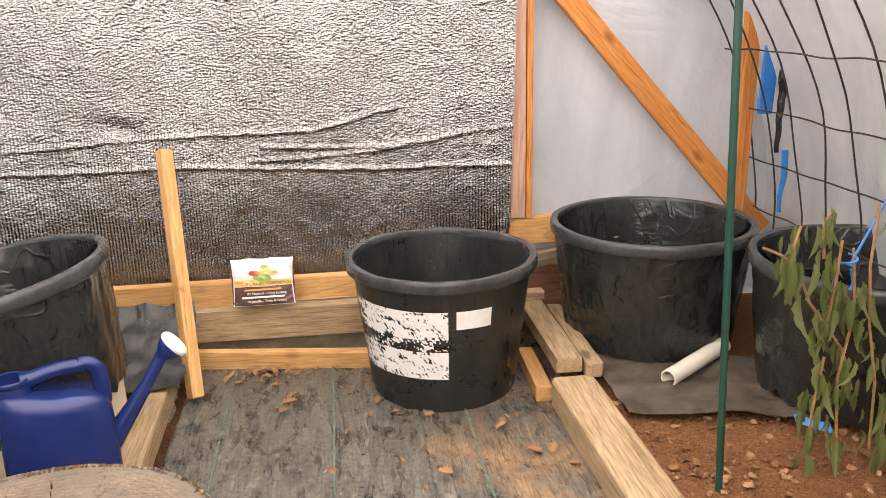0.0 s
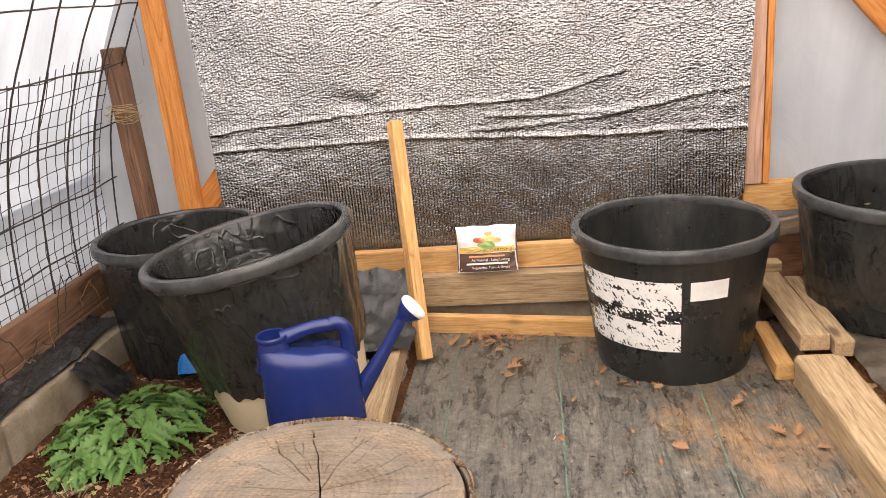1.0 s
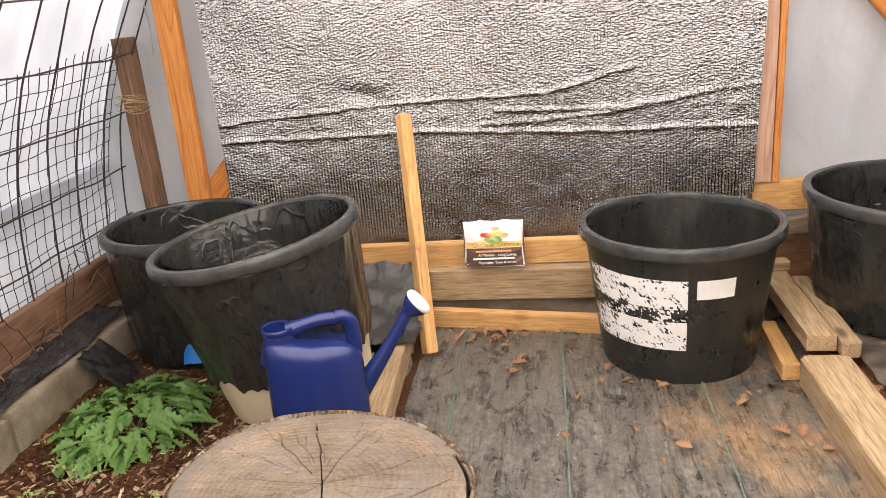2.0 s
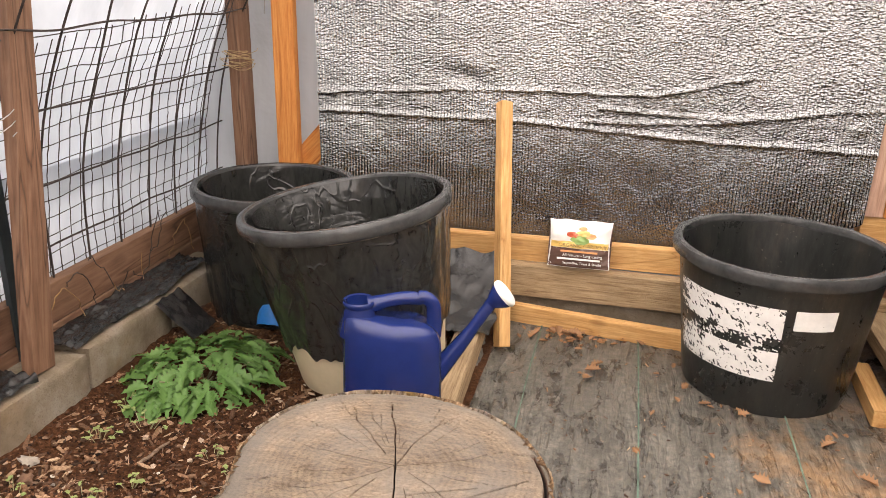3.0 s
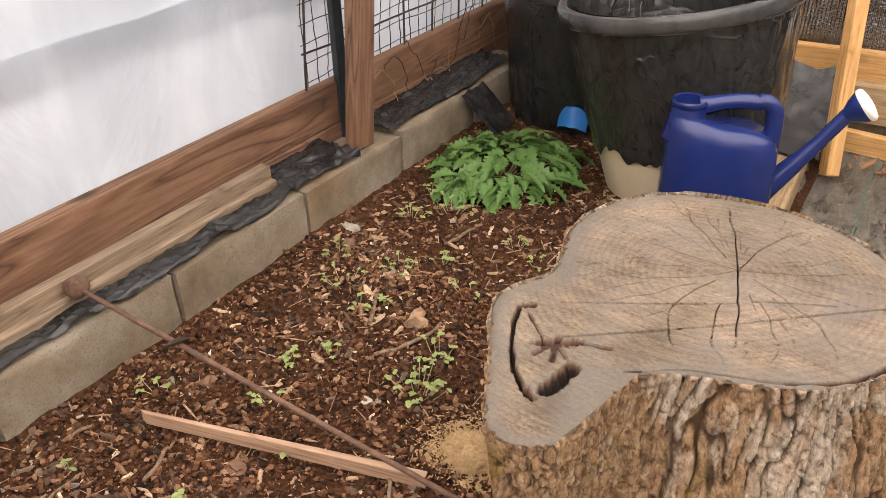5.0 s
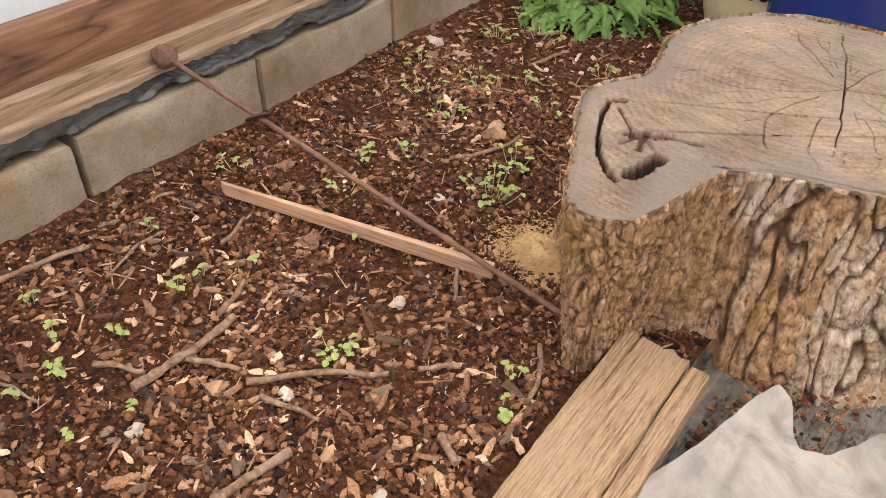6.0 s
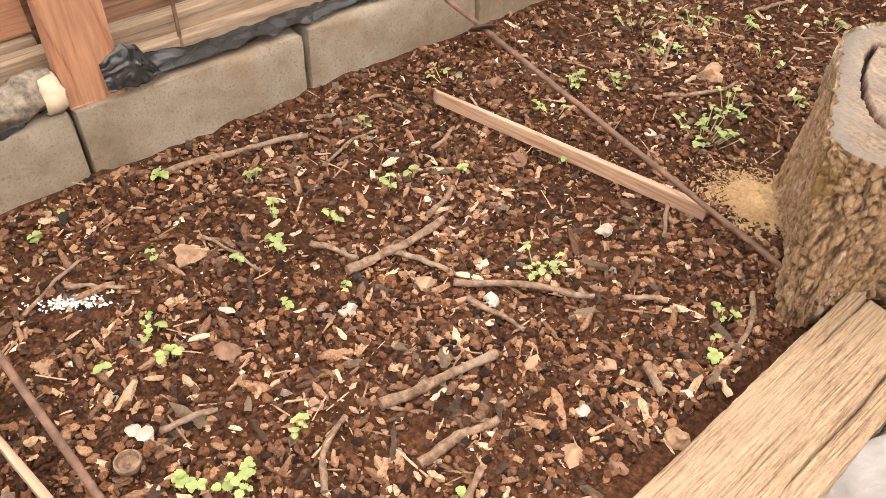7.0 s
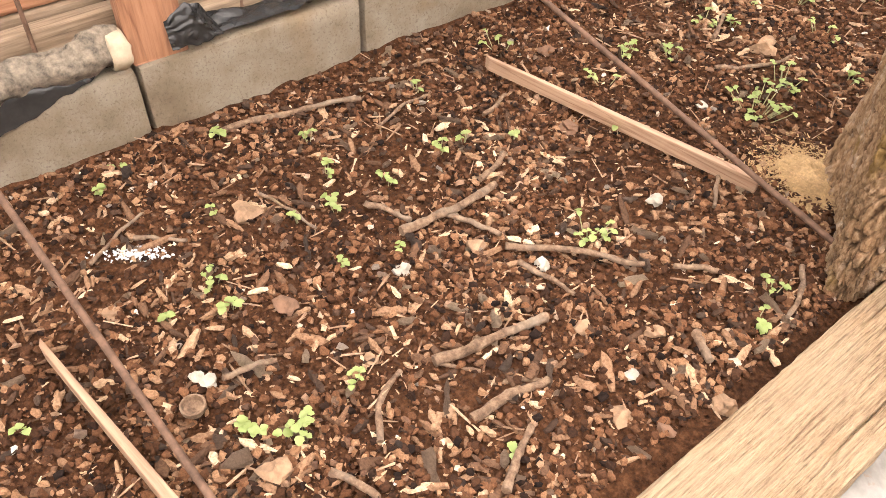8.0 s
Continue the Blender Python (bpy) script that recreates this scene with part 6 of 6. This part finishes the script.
# ---- things by the far corner ----
bm = bmesh.new()
lathe(bm, [(0.0255, 0.0), (0.0255, 0.30), (0.021, 0.30), (0.021, 0.0), (0.0255, 0.0)], 32)
o = link_mesh("plastic_pipe", bm, PVC, True)
o.matrix_world = Matrix.Translation((0.865, 1.930, BED + 0.030)) @ Vector((0.83, 0.55, 0.05)).to_track_quat("Z", "Y").to_matrix().to_4x4()
tagged(o, "short white plastic pipe lying on the soil", "pipe")
bm = bmesh.new()
tube(bm, [Vector((0.790, 1.455, BED - 0.03)).lerp(Vector((0.755, 1.53, 1.75)), k / 60) + Vector((0.0, 0.0, 0.0)) for k in range(61)], 0.0085, 10, True, lambda t: 0.0085 + 0.0007 * (int(t * 60) % 3 == 0))
tagged(link_mesh("garden_stake", bm, GREENPOLE, True), "thin green coated garden stake in the soil", "garden stake")
bm = bmesh.new()
box(bm, (-0.026, -0.008, 0), (0.026, 0.008, 0.34), 0.004)
o = link_mesh("blue_clip_board", bm, BLUELIGHT)
o.matrix_world = pose(1.452, 2.575, 0.74, 0, 2, 0)
tagged(o, "blue plastic strip fixed beside the post", "plastic strip")
bm = bmesh.new()
tube(bm, [(1.485 + 0.008 * n3(k * 0.4, 1, 1), 2.53, 0.98 - 0.37 * k / 20) for k in range(21)], 0.014, 8, True, lambda t: 0.014 * (1 - 0.7 * t) + 0.004)
tagged(link_mesh("black_strap", bm, BAGMAT, True), "black plastic strap hanging on the panel", "strap")
sheet("blue_tarp_corner", 16, 8, lambda u, v: (1.08 + 0.16 * u, WALL - 0.03 + 0.02 * n3(u * 4, v, 1), 1.20 - 0.06 * v * math.sin(math.pi * u) - 0.0 * u), BLUELIGHT, label="blue tarpaulin corner hanging from above", category="tarpaulin")


def leaf_mesh(name, L, W, fold, droop, teeth, material, seed, n=9, freq=21.0):
    """One leaf with a folded midrib, a drooping tip and a lobed edge."""
    vs, fs = [], []
    for i in range(n + 1):
        t = i / n
        w = W * (max(0.0, math.sin(math.pi * t ** 0.8)) ** 0.7) * (1 + teeth * math.sin(t * freq + seed))
        x = L * t
        z = droop * t * t
        c = 0.3 * W * n3(t * 4, seed, 1)
        vs += [(x, -w + c * 0.4, z + fold * w), (x, -0.5 * w + c * 0.2, z + fold * w * 0.35), (x, 0, z - 0.02 * W), (x, 0.5 * w, z + fold * w * 0.35 + 0.2 * c), (x, w, z + fold * w + c)]
    for i in range(n):
        for k in range(4):
            a = i * 5 + k
            fs.append((a, a + 1, a + 6, a + 5))
    me = bpy.data.meshes.new(name)
    me.from_pydata(vs, [], fs)
    me.polygons.foreach_set("use_smooth", [True] * len(fs))
    me.materials.append(material)
    return me


def put_leaf(me, m, parent, name="leaf"):
    o = new(name, me)
    o.parent = parent
    o.matrix_local = m
    return o


# leafy weed by the tubs
def build_weed():
    random.seed(41)
    top = empty("leafy_weed", pose(-1.31, 1.80, 0.0), label="lush green leafy weed growing in the soil", category="weed")
    kinds = [leaf_mesh("leaf", 0.070 + 0.009 * k, 0.0125 + 0.0022 * k, 0.45, -0.020 - 0.006 * k, 0.38, WEED, k, 22, 38.0) for k in range(5)]
    for k in range(290):
        a, r = random.uniform(0, 6.283), 0.165 * math.sqrt(random.random())
        x, y = 1.1 * r * math.cos(a), 1.3 * r * math.sin(a)
        h = 0.052 * (1 - (r / 0.20) ** 2) + random.uniform(-0.012, 0.018) + 0.012
        tip = random.uniform(-0.35, 0.25) + 1.6 * r
        put_leaf(random.choice(kinds), Matrix.Translation((x, y, max(0.02, h))) @ Matrix.Rotation(a + random.gauss(0, 0.7), 4, "Z") @ Matrix.Rotation(tip, 4, "Y") @ Matrix.Rotation(random.uniform(-0.45, 0.45), 4, "X") @ Matrix.Scale(random.uniform(0.5, 0.95), 4), top)
    bm = bmesh.new()
    for k in range(12):
        a, r = random.uniform(0, 6.283), 0.16 * math.sqrt(random.random())
        tube(bm, [(0.2 * r * math.cos(a), 0.2 * r * math.sin(a), 0), (0.7 * r * math.cos(a), 0.7 * r * math.sin(a), 0.035), (r * math.cos(a), r * math.sin(a), 0.06)], 0.0022, 5, False)
    part("stem", bm, STEMMAT, top, "pale green stems")


build_weed()


def build_seedlings():
    """Small seedlings: a few round leaves on thin pale stems."""
    spots = [(-0.972, 0.435, 9, 0.032), (-1.288, 0.847, 8, 0.030), (-1.224, 0.904, 6, 0.025), (-1.020, 0.893, 24, 0.065), (-1.039, 1.000, 12, 0.045), (-1.243, 0.259, 5, 0.016), (-1.258, 0.370, 5, 0.016),
             (-1.255, 0.420, 3, 0.012), (-1.406, 0.213, 3, 0.010), (-1.418, 0.440, 3, 0.012), (-1.493, 0.089, 4, 0.012), (-1.475, -0.107, 4, 0.012), (-1.504, -0.072, 4, 0.014), (-1.335, 0.012, 2, 0.010),
             (-1.236, 0.161, 4, 0.020), (-1.313, 0.189, 4, 0.020), (-1.132, 0.105, 3, 0.012), (-1.111, 0.182, 2, 0.008), (-1.244, 0.103, 2, 0.010), (-1.208, -0.055, 6, 0.022)]
    spots += [(-1.154, -0.058, 4, 0.016), (-0.960, 0.009, 4, 0.014), (-0.931, -0.079, 7, 0.022), (-0.979, -0.134, 4, 0.014), (-0.957, -0.124, 3, 0.010), (-0.740, 0.560, 4, 0.016), (-0.718, 0.493, 6, 0.020),
              (-0.768, 0.104, 2, 0.008), (-1.128, -0.334, 2, 0.010), (-1.273, 1.054, 6, 0.030), (-1.229, 1.098, 4, 0.020), (-1.206, 0.489, 3, 0.010), (-1.181, -0.135, 2, 0.008)]
    spots += [(-1.28, 1.22, 10, 0.04), (-1.22, 1.30, 8, 0.03), (-0.98, 1.12, 5, 0.02), (-1.10, 1.45, 6, 0.03), (-1.40, 1.45, 10, 0.05), (-1.42, 1.60, 8, 0.04), (-1.36, 1.12, 7, 0.05), (-1.44, 1.20, 8, 0.05),
              (-1.10, 1.22, 5, 0.04), (-1.02, 1.40, 5, 0.04), (-1.32, 1.52, 7, 0.06), (-1.24, 0.74, 4, 0.04), (-1.44, 0.66, 4, 0.04), (-1.12, 0.66, 2, 0.02)]
    kinds = [leaf_mesh("leaf", 0.0095 + 0.0014 * k, 0.0046 + 0.0007 * k, 0.25, -0.003, 0.12, SPROUT, k + 20) for k in range(4)]
    random.seed(43)
    for x, y, n, r in spots:
        top = empty("seedling", pose(x, y, 0.004), label="small bright green seedling sprouting from the soil", category="seedling", group="seedlings")
        for k in range(n):
            bm = bmesh.new()
            a, q = random.uniform(0, 6.283), r * math.sqrt(random.random())
            h = random.uniform(0.006, 0.012 + r * 0.4)
            p = Vector((q * math.cos(a), q * math.sin(a), h))
            tube(bm, [(p.x * 0.5, p.y * 0.5, -0.006), (p.x * 0.85, p.y * 0.85, h * 0.6), tuple(p)], 0.0009, 4, False)
            part("stem", bm, STEMMAT, top)
            for j in range(2 + (k % 3 == 0)):
                put_leaf(random.choice(kinds), Matrix.Translation(p) @ Matrix.Rotation(a + j * 2.6 + random.uniform(-0.4, 0.4), 4, "Z") @ Matrix.Rotation(random.uniform(-0.3, 0.25), 4, "Y") @ Matrix.Scale(random.uniform(0.55, 1.0), 4), top)


build_seedlings()


# wilted plant tied up with blue twine
def build_wilted():
    random.seed(47)
    top = empty("wilted_plant", pose(0.05, 0.02, -0.02), label="wilted green plant tied up with blue twine", category="plant")
    kinds = [leaf_mesh("leaf", 0.058 + 0.010 * k, 0.0055 + 0.0014 * k, 1.3, -0.030, 0.15, WILT, k + 60) for k in range(5)]
    stems = [[(0.83, 1.50, 0.615), (0.875, 1.50, 0.595), (0.92, 1.50, 0.56), (0.95, 1.49, 0.48), (0.99, 1.49, 0.43), (1.04, 1.48, 0.36), (1.07, 1.47, 0.26)],
             [(0.91, 1.50, 0.57), (0.905, 1.5, 0.61), (0.915, 1.5, 0.66)],
             [(1.10, 1.50, 0.70), (1.09, 1.49, 0.56), (1.10, 1.48, 0.42), (1.12, 1.46, 0.28), (1.13, 1.46, 0.10)],
             [(1.02, 1.50, 0.62), (1.01, 1.49, 0.52), (1.00, 1.49, 0.42)],
             [(1.05, 1.50, 0.60), (1.06, 1.48, 0.45), (1.03, 1.47, 0.30), (1.04, 1.46, 0.14)],
             [(0.98, 1.50, 0.58), (0.97, 1.5, 0.66), (0.985, 1.5, 0.69)], [(1.16, 1.5, 0.72), (1.17, 1.48, 0.5), (1.18, 1.47, 0.3), (1.15, 1.46, 0.05)], [(0.99, 1.47, 0.35), (0.97, 1.46, 0.22), (0.965, 1.46, 0.12)]]
    bm = bmesh.new()
    for s in stems:
        tube(bm, s, 0.0035, 6)
    part("stem", bm, BROWNSTEM, top, "brown drooping stems")
    for s in stems:
        for k in range(22):
            t = random.random() * (len(s) - 1)
            i = min(int(t), len(s) - 2)
            p = Vector(s[i]).lerp(Vector(s[i + 1]), t - i) + Vector((random.gauss(0, 0.014), random.gauss(0, 0.02), random.gauss(0, 0.01)))
            if p.z > 0.60 and random.random() < 0.5:
                continue
            put_leaf(random.choice(kinds), Matrix.Translation(p) @ Matrix.Rotation(random.uniform(0, 6.283), 4, "Z") @ Matrix.Rotation(random.uniform(1.1, 1.65), 4, "Y") @ Matrix.Scale(random.uniform(0.6, 1.15), 4), top)
    bm = bmesh.new()
    tube(bm, [(1.04 + 0.016 * math.cos(t), 1.495 + 0.016 * math.sin(t), 0.555 + 0.004 * t) for t in [k * 0.5 for k in range(16)]], 0.003, 6)
    tube(bm, [(1.05, 1.5, 0.57), (1.09, 1.52, 0.615), (1.16, 1.56, 0.69), (1.40, 1.7, 0.95)], 0.003, 6)
    tube(bm, [(1.05, 1.5, 0.55), (1.06, 1.5, 0.52), (1.055, 1.5, 0.50)], 0.0035, 6)
    part("twine", bm, BLUELIGHT, top, "blue twine tie")


build_wilted()
bm = bmesh.new()
tube(bm, [(1.50, 2.50, 0.62), (1.505, 2.5, 0.53), (1.495, 2.5, 0.46), (1.50, 2.5, 0.40)], 0.010, 7, True, lambda t: 0.012 - 0.006 * t)
tagged(link_mesh("blue_ribbon", bm, BLUELIGHT, True), "blue plastic ribbon tied on the wire", "ribbon")


# dry leaves on the path
def build_dry_leaves():
    random.seed(53)
    kinds = [leaf_mesh("dry_leaf", 0.040 + 0.007 * k, 0.011 + 0.0026 * k, 0.7, 0.012, 0.45, DRYLEAF, k + 80, 14, 30.0) for k in range(6)]
    spots = [(-0.28, 2.15), (-0.26, 2.17), (-0.24, 2.13), (-0.09, 2.38), (-0.07, 2.40), (0.35, 1.90), (0.37, 1.92), (0.16, 2.01), (0.18, 2.0), (0.45, 1.76), (0.47, 1.75), (-0.07, 1.95), (-0.06, 2.2), (0.42, 1.98), (0.40, 1.95),
             (0.00, 2.25), (0.02, 2.12), (0.06, 2.05), (0.10, 2.03), (0.12, 2.04), (0.50, 1.70), (0.55, 1.72), (-0.30, 2.3), (0.30, 1.8), (0.2, 1.7), (-0.10, 1.75), (0.08, 1.78)]
    spots += [(-0.40 + random.gauss(0.09, 0.09), 2.385 + random.gauss(0, 0.03)) for _ in range(52)]
    spots += [(random.uniform(-0.45, 0.5), random.uniform(1.3, 2.42)) for _ in range(9)]
    spots += [(-0.455, 0.69), (-0.47, 0.715)]
    for x, y in spots:
        o = new("dry_leaf", random.choice(kinds))
        z = cover_point((x + 0.60) / 1.24, (y + 4.28) / 6.86)[2]
        s = random.uniform(0.22, 0.75)
        o.matrix_world = Matrix.Translation((x, y, z + 0.006)) @ Matrix.Rotation(random.uniform(0, 6.28), 4, "Z") @ Matrix.Rotation(random.uniform(-0.25, 0.1), 4, "Y") @ Matrix.Rotation(random.uniform(-0.3, 0.3), 4, "X") @ Matrix.Scale(s, 4)
        tagged(o, "curled dry brown leaf on the ground cover", "dry leaf", "dry leaves")
    crumbs = []
    for _ in range(900):
        x, y = random.uniform(-0.5, 0.55), random.uniform(1.2, 2.45)
        if random.random() < 0.35 + 0.65 * (x > 0.05):
            crumbs.append((x, y, cover_point((x + 0.60) / 1.24, (y + 4.28) / 6.86)[2] + 0.002, 0.0015 + 0.005 * random.random() ** 3, random.randrange(8)))
    loose("floor_crumbs", crumbs, CHIPS, CHIPMAT, "wood crumbs scattered over the ground cover", "wood crumbs")


build_dry_leaves()


# ---- bark flakes and pebbles, each lying on the soil by itself ----
def own_colour(name, stops):
    m, ns, ls, b = mat(name)
    oi = ns.new("ShaderNodeObjectInfo")
    col = ramp(ns, ls, oi.outputs["Random"], stops)
    n = noise_tex(ns, ls, coords(ns, ls, (1, 1, 1)), 5.0, 7, 0.75)
    col = mix(ns, ls, 0.75, col, ramp(ns, ls, n, [(0.3, (0.35, 0.31, 0.28)), (0.66, (1, 1, 1))]), "MULTIPLY")
    ls.new(col, b.inputs["Base Color"])
    b.inputs["Roughness"].default_value = 0.9
    bump(ns, ls, b, n, 0.9, 0.1)
    return m


FLAKE = own_colour("bark_flake", [(0.0, (0.06, 0.034, 0.022)), (0.4, (0.17, 0.10, 0.062)), (0.75, (0.35, 0.23, 0.148)), (1.0, (0.58, 0.43, 0.29))])
PEBBLE = own_colour("pebble", [(0.0, (0.13, 0.065, 0.038)), (0.45, (0.28, 0.155, 0.09)), (0.8, (0.46, 0.30, 0.20)), (1.0, (0.68, 0.60, 0.51))])
ground_ob = bpy.data.objects["ground"]


def scatter(name, shapes, material, spots):
    meshes = []
    for vs, fs in shapes:
        me = bpy.data.meshes.new(name)
        me.from_pydata(vs, [], fs)
        me.materials.append(material)
        meshes.append(me)
    for x, y, z, q, k in spots:
        o = new(name, meshes[k])
        o.parent = ground_ob
        o.location, o.rotation_euler = (x, y, z), (random.uniform(-0.35, 0.35), random.uniform(-0.35, 0.35), random.uniform(0, 6.283))
        o.scale = (q * random.uniform(0.7, 1.3), q * random.uniform(0.8, 1.4), q * random.uniform(0.7, 1.3))


random.seed(61)
scatter("bark_flake", [chip_shape(k + 90, 1.7 + 0.4 * k) for k in range(6)], FLAKE, bed_spots(290, 0.008, 0.0165, 6, (-0.45, 1.2), 0.3, 1.5, chip_density))
scatter("pebble", [rock_shape(2 * k + 31, 0.7, 0.55) for k in range(6)], PEBBLE, bed_spots(260, 0.009, 0.024, 6, (-0.45, 1.3), 0.25, 2.2))
